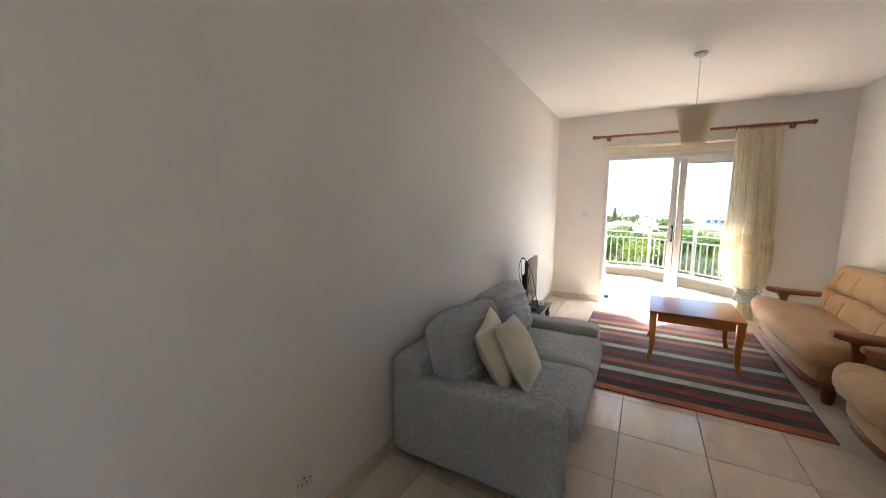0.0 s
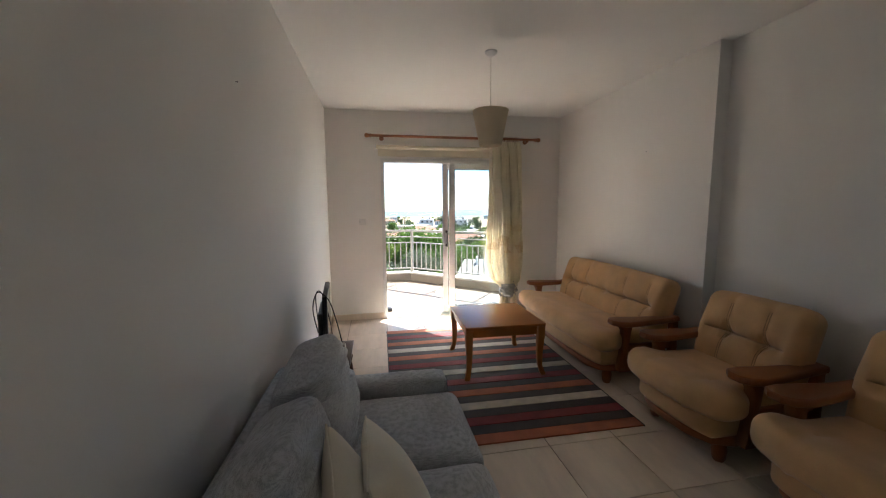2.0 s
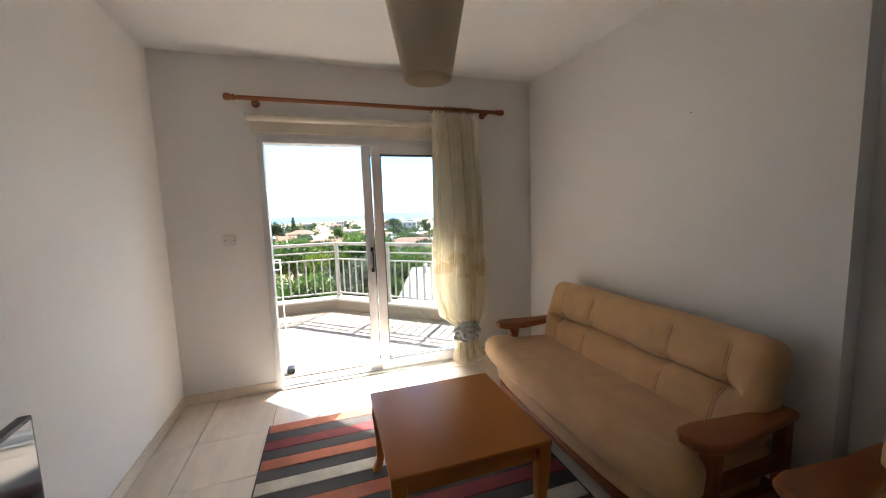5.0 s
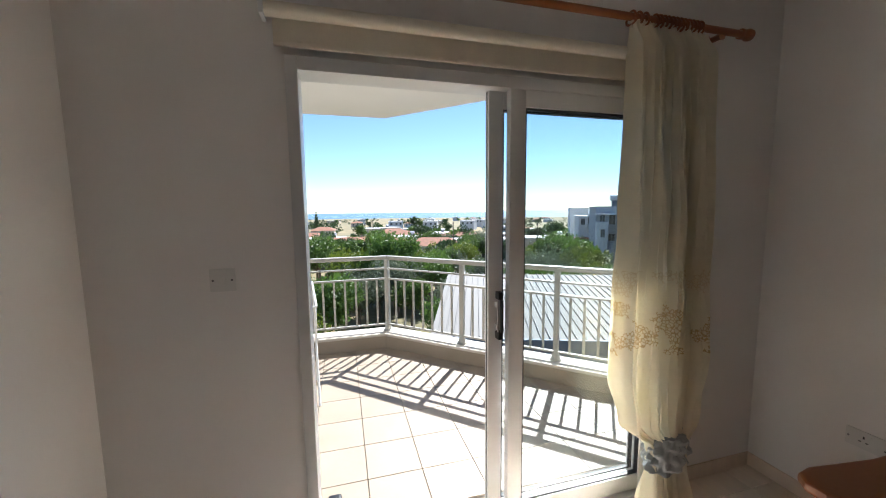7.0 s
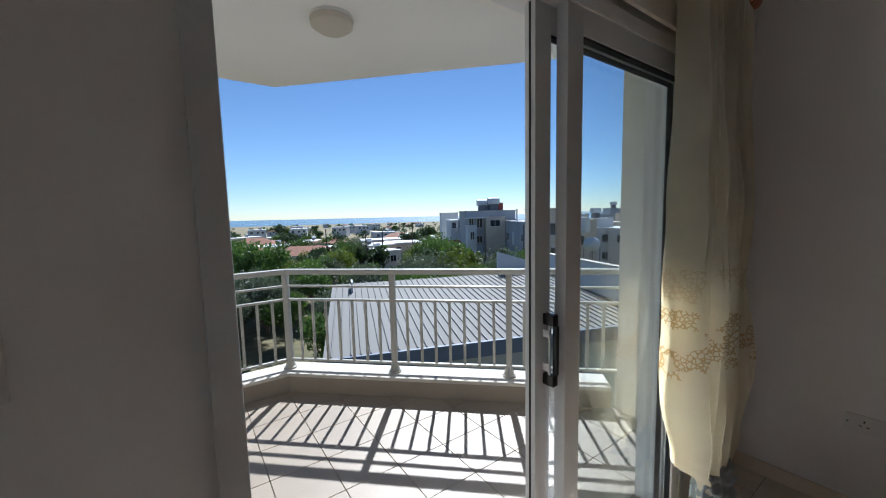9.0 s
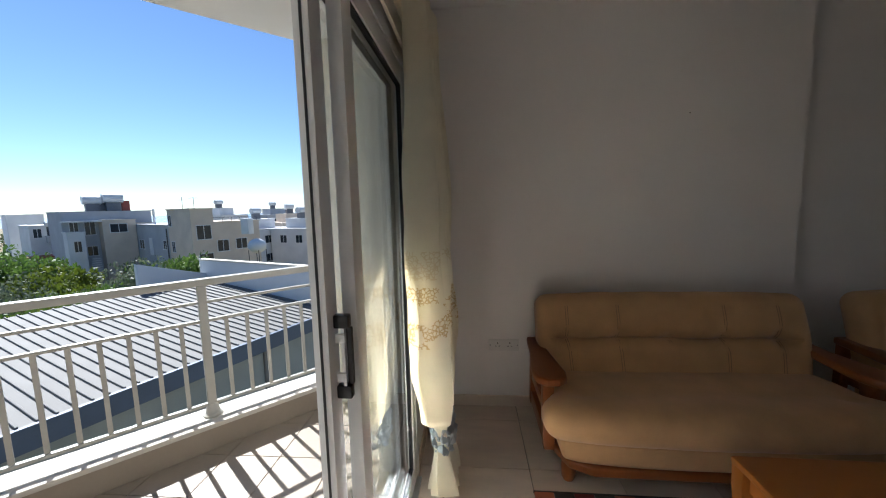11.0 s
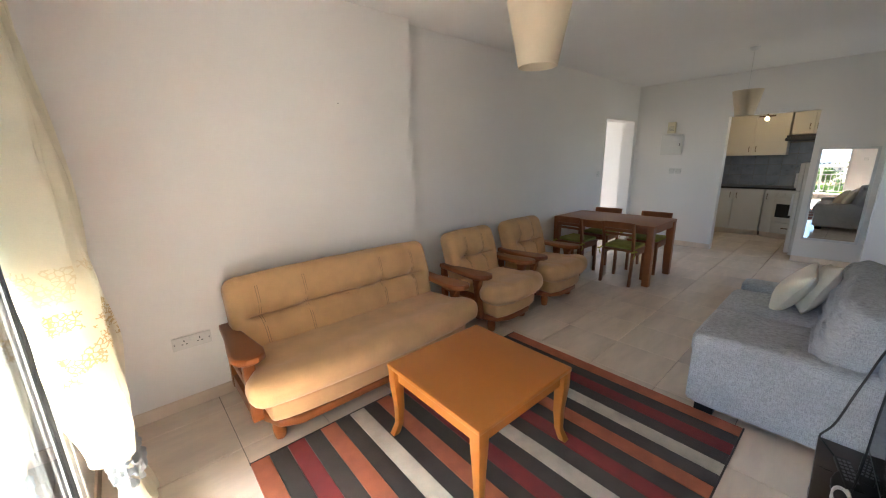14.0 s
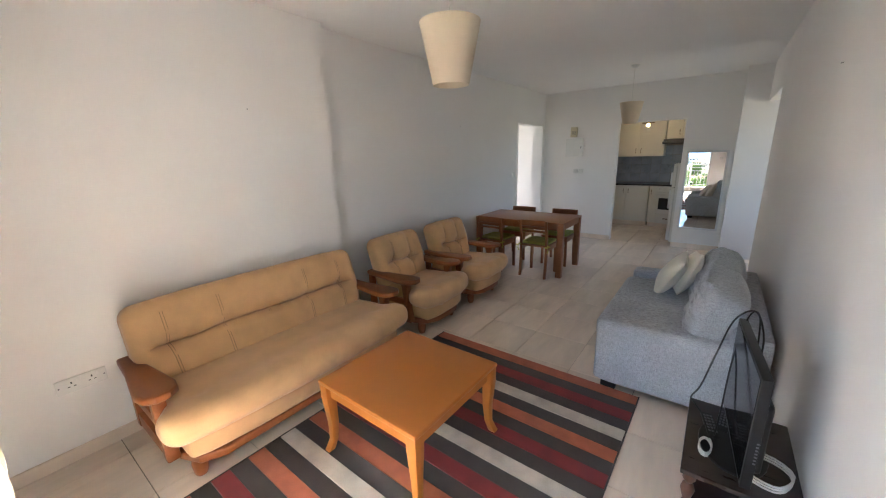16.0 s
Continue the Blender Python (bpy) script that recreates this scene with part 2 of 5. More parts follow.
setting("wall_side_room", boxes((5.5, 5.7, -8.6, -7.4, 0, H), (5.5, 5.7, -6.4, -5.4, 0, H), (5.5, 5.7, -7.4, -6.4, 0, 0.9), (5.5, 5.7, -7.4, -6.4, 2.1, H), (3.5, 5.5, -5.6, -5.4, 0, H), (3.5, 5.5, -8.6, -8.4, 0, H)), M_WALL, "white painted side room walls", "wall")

# ---- balcony ----
S2 = math.sqrt(0.5)


def prism(points, z0, z1):
    bm = bmesh.new()
    a = [bm.verts.new((x, y, z0)) for x, y in points]
    b = [bm.verts.new((x, y, z1)) for x, y in points]
    bm.faces.new(list(reversed(a)))
    bm.faces.new(b)
    for i in range(len(a)):
        j = (i + 1) % len(a)
        bm.faces.new((a[i], a[j], b[j], b[i]))
    bmesh.ops.recalc_face_normals(bm, faces=bm.faces)
    return bm


setting("balcony_ceiling", bevelled(prism([(-1.5, 0.22), (-1.5, 2.78), (1.38, 2.78), (3.36, 0.72), (3.36, 0.22)], 2.6, 2.86), 0.01), M_CEIL, "white slab with chamfered corner over the balcony", "ceiling")
setting("balcony_slab", prism([(-1.5, 0.22), (3.20, 0.22), (3.20, 0.69), (1.33, 2.54), (-1.5, 2.54)], -0.3, -0.014), M_GROUT, "concrete balcony slab under pale tiles", "balcony")
kerb_ring = [(-1.5, 2.545), (1.293, 2.545), (3.18, 0.75), (3.325, 0.90), (1.38, 2.755), (-1.5, 2.755)]
kerb = setting("balcony_kerb", prism(kerb_ring, -0.3, 0.14), M_BTILE, "low tiled balcony upstand with cream coping", "balcony")
cope = [(-1.5, 2.53), (1.287, 2.53), (3.17, 0.74), (3.335, 0.91), (1.385, 2.77), (-1.5, 2.77)]
part("coping", bevelled(prism(cope, 0.14, 0.17), 0.006), M_KERB, kerb, "cream painted coping")
setting("balcony_side_wall", boxes((3.20, 3.5, 0.22, 0.72, -0.3, 2.6), (-1.7, -1.5, 0.22, 2.8, -0.3, 2.6)), M_OUTWALL, "cream rendered balcony side walls", "wall")


def flat_bar(bm, x, y, z0, z1, w, d, angle):
    box(bm, -w / 2, w / 2, -d / 2, d / 2, z0, z1, Matrix.Translation((x, y, 0)) @ Matrix.Rotation(angle, 4, "Z"))


def railing_run(rail, a, b, spans, first=True, last=True):
    """Posts, rails and balusters from a to b."""
    a, b = Vector((*a, 0)), Vector((*b, 0))
    d = (b - a)
    ang = math.atan2(d.y, d.x)
    mid, long = (a + b) / 2, d.length
    for name, z, w, h in (("top_rail", 1.025, 0.058, 0.045), ("middle_rail", 0.90, 0.026, 0.02), ("baluster_rail", 0.782, 0.03, 0.022), ("bottom_rail", 0.247, 0.03, 0.022)):
        m = Matrix.Translation((mid.x, mid.y, z)) @ Matrix.Rotation(ang, 4, "Z")
        part(name, rbox(-long / 2 - (0.02 if name == "top_rail" else 0), long / 2 + (0.02 if name == "top_rail" else 0), -w / 2, w / 2, -h / 2, h / 2, 0.009, 2, m), M_RAIL, rail)
    step = long / spans
    for i in range(spans + 1):
        p = a + d * (i / spans)
        if (i or first) and (i < spans or last):
            post = part("post", rbox(-0.024, 0.024, -0.024, 0.024, 0.17, 1.005, 0.008, 2, Matrix.Translation(p) @ Matrix.Rotation(ang, 4, "Z")), M_RAIL, rail)
            foot = lathe([(0.055, 0.168), (0.055, 0.18), (0.042, 0.19), (0.034, 0.225), (0.03, 0.25)], 14, Matrix.Translation(p))
            part("post_foot", foot, M_RAIL, post)
        if i < spans:
            for k in range(1, 8):
                q = p + d * (k / 8 / spans)
                bm = bmesh.new()
                flat_bar(bm, q.x, q.y, 0.25, 0.78, 0.022, 0.012, ang)
                part("baluster", bm, M_RAIL, rail, "", False)


rail = thing("balcony_railing", "off-white painted metal railing on balcony upstand", "railing")
railing_run(rail, (-1.5, 2.65), (1.335, 2.65), 3, True, False)
railing_run(rail, (1.335, 2.65), (3.41, 0.69), 3, True, False)
rail["kind"] = "structure"

lamp = thing("balcony_ceiling_lamp", "round white ceiling lamp under balcony slab", "lamp", pose(1.42, 1.42, 2.6))
part("lamp_base", lathe([(0.11, -0.02), (0.115, 0)], 28), M_ALU, lamp)
part("glass_dome", lathe([(0.02, -0.085), (0.08, -0.075), (0.115, -0.05), (0.12, -0.02), (0.11, -0.018)], 28), M_KERB, lamp, "opal glass dome")

# clothes airer with white bars
airer = thing("clothes_airer", "folding white metal clothes airer on balcony tiles", "airer", pose(0.33, 1.66, 0, 0, 0, 6))
for sx in (-0.28, 0.28):
    bm = bmesh.new()
    tube(bm, (sx, -0.25, 0.0), (sx, 0.25, 0.88), 0.009)
    tube(bm, (sx, 0.25, 0.0), (sx, -0.25, 0.88), 0.009)
    part("leg_frame", bm, M_ALU, airer)
bm = bmesh.new()
for y in (-0.5, 0.5):
    tube(bm, (-0.28, y, 0.88), (0.28, y, 0.88), 0.008)
for x in (-0.28, 0.28):
    tube(bm, (x, -0.5, 0.88), (x, 0.5, 0.88), 0.008)
part("top_frame", bm, M_ALU, airer)
for i in range(7):
    bm = bmesh.new()
    tube(bm, (-0.21 + 0.07 * i, -0.5, 0.885), (-0.21 + 0.07 * i, 0.5, 0.885), 0.0035, None, 8)
    part("wire", bm, M_ALU, airer)
stop = thing("door_stop", "small dark rubber door stop on balcony tiles", "door stop", pose(0.77, 0.34, 0))
part("rubber_wedge", rbox(-0.035, 0.035, -0.05, 0.05, 0, 0.05, 0.015, 3), M_BLACK, stop)

# ---- balcony door ----
door = thing("sliding_door_1", "white aluminium sliding balcony door, half open", "sliding door", None, "", "structure")
X0, X1, ZT = 0.68, 2.49, 2.13
for nm, r in (("frame_side", (X0, X0 + 0.045, -0.012, 0.12, 0, ZT)), ("frame_side", (X1 - 0.045, X1, -0.012, 0.12, 0, ZT)), ("frame_head", (X0 + 0.045, X1 - 0.045, -0.012, 0.12, ZT - 0.05, ZT))):
    part(nm, rbox(*r, 0.004), M_ALU, door)
bm = boxes((X0 + 0.045, X1 - 0.045, -0.03, 0.16, 0.0, 0.014))
for y in (0.012, 0.06, 0.10):
    box(bm, X0 + 0.045, X1 - 0.045, y - 0.004, y + 0.004, 0.014, 0.028)
part("sill_track", bm, M_ALU, door, "aluminium sill track")
M_GASKET = surface("black_gasket", (0.015, 0.015, 0.017), 0.6, 0.1, 5, 80, 0)


def glass_material(name, tint=(0.93, 0.97, 0.97), rough=0.0):
    m = bpy.data.materials.new(name)
    m.use_nodes = True
    b = m.node_tree.nodes["Principled BSDF"]
    b.inputs["Base Color"].default_value = (*tint, 1)
    b.inputs["Transmission Weight"].default_value = 1
    b.inputs["Roughness"].default_value = rough
    b.inputs["IOR"].default_value = 1.45
    return m


M_GLASS = glass_material("window_glass")


def leaf(x0, x1, y, stile):
    lf = part("leaf_stile", rbox(x0, x0 + stile, y - 0.02, y + 0.02, 0.03, ZT - 0.05, 0.004), M_ALU, door)
    part("leaf_stile", rbox(x1 - stile, x1, y - 0.02, y + 0.02, 0.03, ZT - 0.05, 0.004), M_ALU, door)
    part("leaf_rail", rbox(x0 + stile, x1 - stile, y - 0.019, y + 0.019, 0.03, 0.115, 0.004), M_ALU, door)
    part("leaf_rail", rbox(x0 + stile, x1 - stile, y - 0.019, y + 0.019, ZT - 0.125, ZT - 0.05, 0.004), M_ALU, door)
    g = boxes((x0 + stile, x0 + stile + 0.008, y - 0.012, y + 0.012, 0.115, ZT - 0.125), (x1 - stile - 0.008, x1 - stile, y - 0.012, y + 0.012, 0.115, ZT - 0.125),
              (x0 + stile + 0.008, x1 - stile - 0.008, y - 0.012, y + 0.012, 0.115, 0.123), (x0 + stile + 0.008, x1 - stile - 0.008, y - 0.012, y + 0.012, ZT - 0.133, ZT - 0.125))
    part("gasket", g, M_GASKET, door, "black rubber gasket")
    pane = part("glass_pane", boxes((x0 + stile + 0.008, x1 - stile - 0.008, y - 0.003, y + 0.003, 0.123, ZT - 0.133)), M_GLASS, door, "clear glass pane", False)
    pane.visible_shadow = False
    return lf


outer_leaf = leaf(1.506, 2.44, 0.06, 0.07)
inner_leaf = leaf(1.588, 2.445, 0.012, 0.075)
part("brush_strip", boxes((1.5035, 1.506, 0.056, 0.062, 0.03, ZT - 0.05)), M_GASKET, door, "black brush seal")
handle = part("pull_handle", bevelled(boxes((1.54, 1.565, 0.0, 0.04, 0.955, 0.99), (1.54, 1.565, 0.0, 0.04, 1.145, 1.18), (1.552, 1.565, -0.004, 0.012, 0.99, 1.145)), 0.004), M_BLACK, outer_leaf, "black pull handle")
part("lock_lever", rbox(1.542, 1.549, 0.012, 0.022, 0.985, 1.15, 0.003), surface("dull_steel", (0.6, 0.6, 0.6), 0.35, 0.05, 4, 60, 0, 1.0), outer_leaf, "steel lock lever")
for z in (1.015, 1.12):
    part("handle_screw_plate", rbox(1.535, 1.545, 0.01, 0.035, z - 0.012, z + 0.012, 0.002), M_ALU, outer_leaf)

# ---- roller blind, curtain rod and curtain ----
blind = thing("roller_blind", "cream roller blind rolled up above door", "blind", pose(0, -0.045, 2.265))
bm = bmesh.new()
tube(bm, (0.63, 0, 0), (2.56, 0, 0), 0.026, None, 20)
part("roll", bm, M_CREAMCLOTH, blind)
part("fabric", boxes((0.65, 2.54, 0.022, 0.025, -0.10, 0.0)), M_CREAMCLOTH, blind)
part("hem_bar", rbox(0.65, 2.54, 0.016, 0.031, -0.112, -0.095, 0.004), M_CREAMCLOTH, blind)
for x in (0.615, 2.56):
    part("bracket", rbox(x, x + 0.015, -0.03, 0.04, -0.03, 0.035, 0.003), M_ALU, blind)

rod = thing("curtain_rod", "orange-brown wooden curtain rod with ball finials", "curtain rod", pose(0, -0.085, 2.40))
bm = bmesh.new()
tube(bm, (0.57, 0, 0), (2.77, 0, 0), 0.0165, None, 18)
part("pole", bm, M_WOOD, rod)
FIN = [(0.017, 0), (0.024, 0.004), (0.024, 0.016), (0.016, 0.02), (0.021, 0.03), (0.028, 0.05), (0.026, 0.068), (0.014, 0.08), (0.002, 0.083)]
part("finial", lathe(FIN, 18, Matrix.Translation((2.77, 0, 0)) @ Matrix.Rotation(radians(90), 4, "Y")), M_WOOD, rod)
part("finial", lathe(FIN, 18, Matrix.Translation((0.57, 0, 0)) @ Matrix.Rotation(radians(-90), 4, "Y")), M_WOOD, rod)
for x in (0.70, 2.66):
    br = lathe([(0.03, 0), (0.03, 0.012), (0.014, 0.02), (0.014, 0.07), (0.02, 0.085)], 16, Matrix.Translation((x, 0.085, -0.02)) @ Matrix.Rotation(radians(90), 4, "X"))
    part("bracket", br, M_WOOD, rod)
ring_me = None
for i in range(15):
    x = 2.13 + 0.035 * i if i < 3 else 2.255 + 0.0235 * (i - 3)
    pts = [(x + 0.004 * math.sin(a * 2), 0.028 * math.cos(a), -0.006 + 0.028 * math.sin(a)) for a in [2 * math.pi * k / 18 for k in range(19)]]
    part("ring", sweep(pts, 0.0052, 7), M_WOOD, rod)


def cloth_material(name, base, translucent=0.35, bands=False):
    m = surface(name, base, 0.9, 0.05, 6, 240, 0.12, sheen=0.2)
    nt = m.node_tree
    n, ln = nt.nodes, nt.links
    b, out = n["Principled BSDF"], n["Material Output"]
    col = b.inputs["Base Color"].links[0].from_socket
    if bands:
        tc, sep = n.new("ShaderNodeTexCoord"), n.new("ShaderNodeSeparateXYZ")
        ln.new(tc.outputs["Object"], sep.inputs[0])
        ramp = n.new("ShaderNodeValToRGB")
        ramp.color_ramp.interpolation = "CONSTANT"
        el = ramp.color_ramp.elements
        el[0].position, el[0].color = 0.0, (0, 0, 0, 1)
        el[1].position, el[1].color = 0.86 / 2.5, (1, 1, 1, 1)
        for pos, v in ((1.12 / 2.5, 0.0), (1.15 / 2.5, 0.4), (1.26 / 2.5, 0.0)):
            e = el.new(pos)
            e.color = (v, v, v, 1)
        div = n.new("ShaderNodeMath")
        div.operation, div.inputs[1].default_value = "DIVIDE", 2.5
        ln.new(sep.outputs["Z"], div.inputs[0])
        ln.new(div.outputs[0], ramp.inputs["Fac"])
        vor = n.new("ShaderNodeTexVoronoi")
        vor.feature, vor.inputs["Scale"].default_value = "DISTANCE_TO_EDGE", 62
        ln.new(tc.outputs["Object"], vor.inputs["Vector"])
        gt = n.new("ShaderNodeMath")
        gt.operation, gt.inputs[1].default_value = "LESS_THAN", 0.10
        ln.new(vor.outputs["Distance"], gt.inputs[0])
        ns = n.new("ShaderNodeTexNoise")
        ns.inputs["Scale"].default_value = 7
        ln.new(tc.outputs["Object"], ns.inputs["Vector"])
        g2 = n.new("ShaderNodeMath")
        g2.operation, g2.inputs[1].default_value = "GREATER_THAN", 0.5
        ln.new(ns.outputs["Fac"], g2.inputs[0])
        m1, m2 = n.new("ShaderNodeMath"), n.new("ShaderNodeMath")
        m1.operation = m2.operation = "MULTIPLY"
        ln.new(gt.outputs[0], m1.inputs[0])
        ln.new(g2.outputs[0], m1.inputs[1])
        ln.new(m1.outputs[0], m2.inputs[0])
        ln.new(ramp.outputs["Color"], m2.inputs[1])
        mix = n.new("ShaderNodeMix")
        mix.data_type = "RGBA"
        ln.new(m2.outputs[0], mix.inputs["Factor"])
        ln.new(col, mix.inputs["A"])
        mix.inputs["B"].default_value = (0.66, 0.52, 0.30, 1)
        col = mix.outputs["Result"]
        ln.new(col, b.inputs["Base Color"])
    tr, ms = n.new("ShaderNodeBsdfTranslucent"), n.new("ShaderNodeMixShader")
    ln.new(col, tr.inputs["Color"])
    ms.inputs["Fac"].default_value = translucent
    ln.new(b.outputs["BSDF"], ms.inputs[1])
    ln.new(tr.outputs["BSDF"], ms.inputs[2])
    ln.new(ms.outputs["Shader"], out.inputs["Surface"])
    return m


M_CURTAIN = cloth_material("cream_curtain", (0.95, 0.90, 0.76), 0.66, True)
M_TIE = cloth_material("grey_tieback", (0.42, 0.46, 0.48), 0.1)


def lerp_table(table, z):
    for (za, *va), (zb, *vb) in zip(table, table[1:]):
        if za >= z >= zb:
            k = (za - z) / (za - zb)
            k = k * k * (3 - 2 * k)
            return [p + (q - p) * k for p, q in zip(va, vb)]
    return list(table[-1][1:])


def drape(table, pleats, nu=150, nv=60, seed=0.0):
    """Hanging cloth: rows of height, edges, depth place and pleat depth."""
    bm = bmesh.new()
    zt, zb = table[0][0], table[-1][0]
    grid = []
    for j in range(nv + 1):
        z = zt + (zb - zt) * j / nv
        xa, xb, y, amp = lerp_table(table, z)
        row = []
        for i in range(nu + 1):
            u = i / nu
            ph = u * pleats * 2 * math.pi + 0.9 * noise.noise((u * 5, z * 0.7, seed))
            w = math.sin(ph) + 0.5 * math.sin(2.3 * ph + 1.3 * z + seed) + 0.5 * noise.noise((u * 7, z * 3, seed + 4))
            row.append(bm.verts.new((xa + (xb - xa) * u + 0.012 * math.cos(ph), y + 0.7 * amp * w, z + 0.006 * math.sin(ph * 0.5))))
        grid.append(row)
    for a, b in zip(grid, grid[1:]):
        for i in range(nu):
            bm.faces.new((a[i], a[i + 1], b[i + 1], b[i]))
    return bm


curtain = thing("curtain", "cream embroidered sheer curtain gathered to one side", "curtain")
CUR = [(2.365, 2.13, 2.54, -0.092, 0.02), (2.25, 2.13, 2.545, -0.11, 0.055), (1.5, 2.12, 2.56, -0.125, 0.078), (0.75, 2.07, 2.58, -0.135, 0.088), (0.52, 2.12, 2.56, -0.145, 0.07), (0.38, 2.27, 2.50, -0.16, 0.03), (0.28, 2.28, 2.49, -0.16, 0.04), (0.06, 2.25, 2.52, -0.165, 0.07)]
part("drape", drape(CUR, 12.0, 260, 90), M_CURTAIN, curtain)
part("pleat_heading", drape([(2.405, 2.125, 2.53, -0.087, 0.012), (2.345, 2.12, 2.53, -0.088, 0.013)], 11.0, 150, 6, 1.0), M_CREAMCLOTH, curtain)
TIE = lathe([(0.10 + 0.03 * math.sin(math.pi * k / 16), -0.11 + 0.185 * k / 16) for k in range(17)], 90)
for v in TIE.verts:
    k = 0.95 + 0.30 * noise.noise(v.co * 30) + 0.10 * math.sin(v.co.z * 120 + 5 * math.atan2(v.co.y, v.co.x))
    v.co.x, v.co.y = v.co.x * k, v.co.y * k * 0.5
TIE.transform(Matrix.Translation((2.385, -0.16, 0.36)))
part("tieback", TIE, M_TIE, curtain, "crumpled grey-blue tieback")
bm = bmesh.new()
bmesh.ops.create_icosphere(bm, subdivisions=3, radius=0.045, matrix=Matrix.Translation((2.49, -0.15, 0.43)) @ Matrix.Diagonal((1, 0.6, 1.2, 1)))
for v in bm.verts:
    v.co += Vector((0.02, 0.02, 0.03)) * noise.noise(v.co * 40)
part("tie_bow", bm, M_TIE, curtain, "grey bow of the tieback")


# ---- soft seating ----
def puff(sx, sy, sz, r, cuts=12, fn=None, m=None, focus=None):
    """A soft rounded block with half sizes sx, sy, sz; fn bends it."""
    bm = bmesh.new()
    bmesh.ops.create_cube(bm, size=2)
    bmesh.ops.subdivide_edges(bm, edges=bm.edges[:], cuts=cuts, use_grid_fill=True)
    s = Vector((sx, sy, sz))
    for v in bm.verts:
        w3 = (0.85, 0.85, focus or 0.85)
        p = Vector((math.copysign(abs(c) ** e, c) * k for c, e, k in zip(v.co, w3, s)))
        rr = [min(r, k * 0.999) for k in s]
        q = Vector((max(-k + w, min(k - w, c)) for c, k, w in zip(p, s, rr)))
        d = Vector(((c - e) / w for c, e, w in zip(p, q, rr)))
        if d.length > 1e-6:
            d.normalize()
        p = q + Vector((c * w for c, w in zip(d, rr)))
        v.co = fn(p) if fn else p
    if m:
        bm.transform(m)
    return bm


def dent(d, w):
    return math.exp(-(d / w) ** 2)


def outline(points, z0, z1, r, segments=3):
    return bevelled(prism(points, z0, z1), r, segments, 50)


def wooden_seat(name, w, tufts, seams, label, category, m, group=""):
    """Tan upholstered seat on an orange wood frame; faces +x, w across the back."""
    ob = thing(name, label, category, m, group)
    h = w / 2
    # backrest with a buttoned crease and stitched seams
    def back(p):
        x, y, z = p
        if x > 0:
            zc = z + 0.006 * math.sin(y * 9)
            inner = min(1, max(0, (h - 0.07 - abs(y)) / 0.05))
            crease = (0.032 * math.exp(-abs(zc) / 0.007) + 0.026 * dent(zc, 0.05)) * inner
            tuft = sum(dent(y - t, 0.05) * (0.034 * dent(zc, 0.03) + 0.006 * dent(zc, 0.09)) for t in tufts)
            fold = sum(0.009 * math.sin(abs(y - t) * 160 + abs(zc) * 60) * dent(y - t, 0.05) * dent(abs(zc) - 0.035, 0.03) for t in tufts)
            seam = sum(dent(y - t, 0.028) for t in seams)
            x += 0.028 - crease - tuft + fold - 0.010 * seam * (1 if z > 0 else 0.6)
            x += 0.02 * math.cos(min(1, abs(z) / 0.27) * 1.5) - 0.02
            x += 0.006 * noise.noise(Vector((y * 6, z * 6, h)))
        y *= 1 - 0.03 * (z < 0) * abs(z) / 0.25
        return Vector((x, y, z - 0.018 * (abs(y) / h) ** 4 * (z > 0) - (0.0 if x < 0 else 0.004 * noise.noise(Vector((y * 9, z * 9, 2))))))
    back_place = Matrix.Translation((0.17, 0, 0.60)) @ Matrix.Rotation(radians(-17), 4, "Y")
    backrest = part("backrest", puff(0.085, h, 0.285, 0.07, 56, back, back_place, 1.7), M_BEIGE, ob, "tan buttoned backrest with stitched seams")
    for t in seams:
        for d in (-0.007, 0.007):
            part("stitched_seam", sweep([back_place @ (back(Vector((0.085, t + d, -0.20 + 0.4 * k / 24))) + Vector((0.0012, 0, 0))) for k in range(25)], 0.0018, 5), M_SEAM, backrest)
    # seat with a rolled front that swells in front of the arms
    def seat(p):
        x, y, z = p
        swell = max(0, min(1, (x - 0.12) / 0.12))
        y *= 1 - 0.06 * (0.8 / max(0.8, w)) * (1 - swell) + 0.04 / h * swell
        x -= 0.05 * (abs(y) / h) ** 3 * (x > 0)
        z += 0.016 * math.cos(x * 4) + 0.012 * swell - 0.012 * sum(dent(abs(y) - t, 0.012) for t in (h - 0.16,)) * (x > 0.1) + 0.005 * noise.noise(Vector((x * 5, y * 5, w)))
        return Vector((x, y, z))
    part("seat_cushion", puff(0.375, h + 0.02, 0.085, 0.075, 30, seat, Matrix.Translation((0.515, 0, 0.355)) @ Matrix.Rotation(radians(-3), 4, "Y")), M_BEIGE, ob, "tan padded seat with rolled front")
    def lower(p):
        x, y, z = p
        x -= 0.06 * (abs(y) / h) ** 3 * (x > 0)
        return Vector((x, y, z))
    part("seat_border", puff(0.33, h - 0.035, 0.075, 0.04, 16, lower, Matrix.Translation((0.485, 0, 0.235))), M_BEIGE, ob, "tan seat border")
    # plinth
    k = h - 0.02
    pl = [(0.06, -k), (0.62, -k), (0.74, -k + 0.05), (0.80, -k + 0.16), (0.81, 0), (0.80, k - 0.16), (0.74, k - 0.05), (0.62, k), (0.06, k)]
    part("plinth", outline(pl, 0.115, 0.165, 0.014), M_WOOD, ob)
    for x, y in ((0.66, -k + 0.07), (0.66, k - 0.07), (0.12, -k + 0.05), (0.12, k - 0.05)):
        part("leg", lathe([(0.028, 0), (0.036, 0.02), (0.04, 0.07), (0.034, 0.118)], 16, Matrix.Translation((x, y, 0))), M_WOOD, ob)
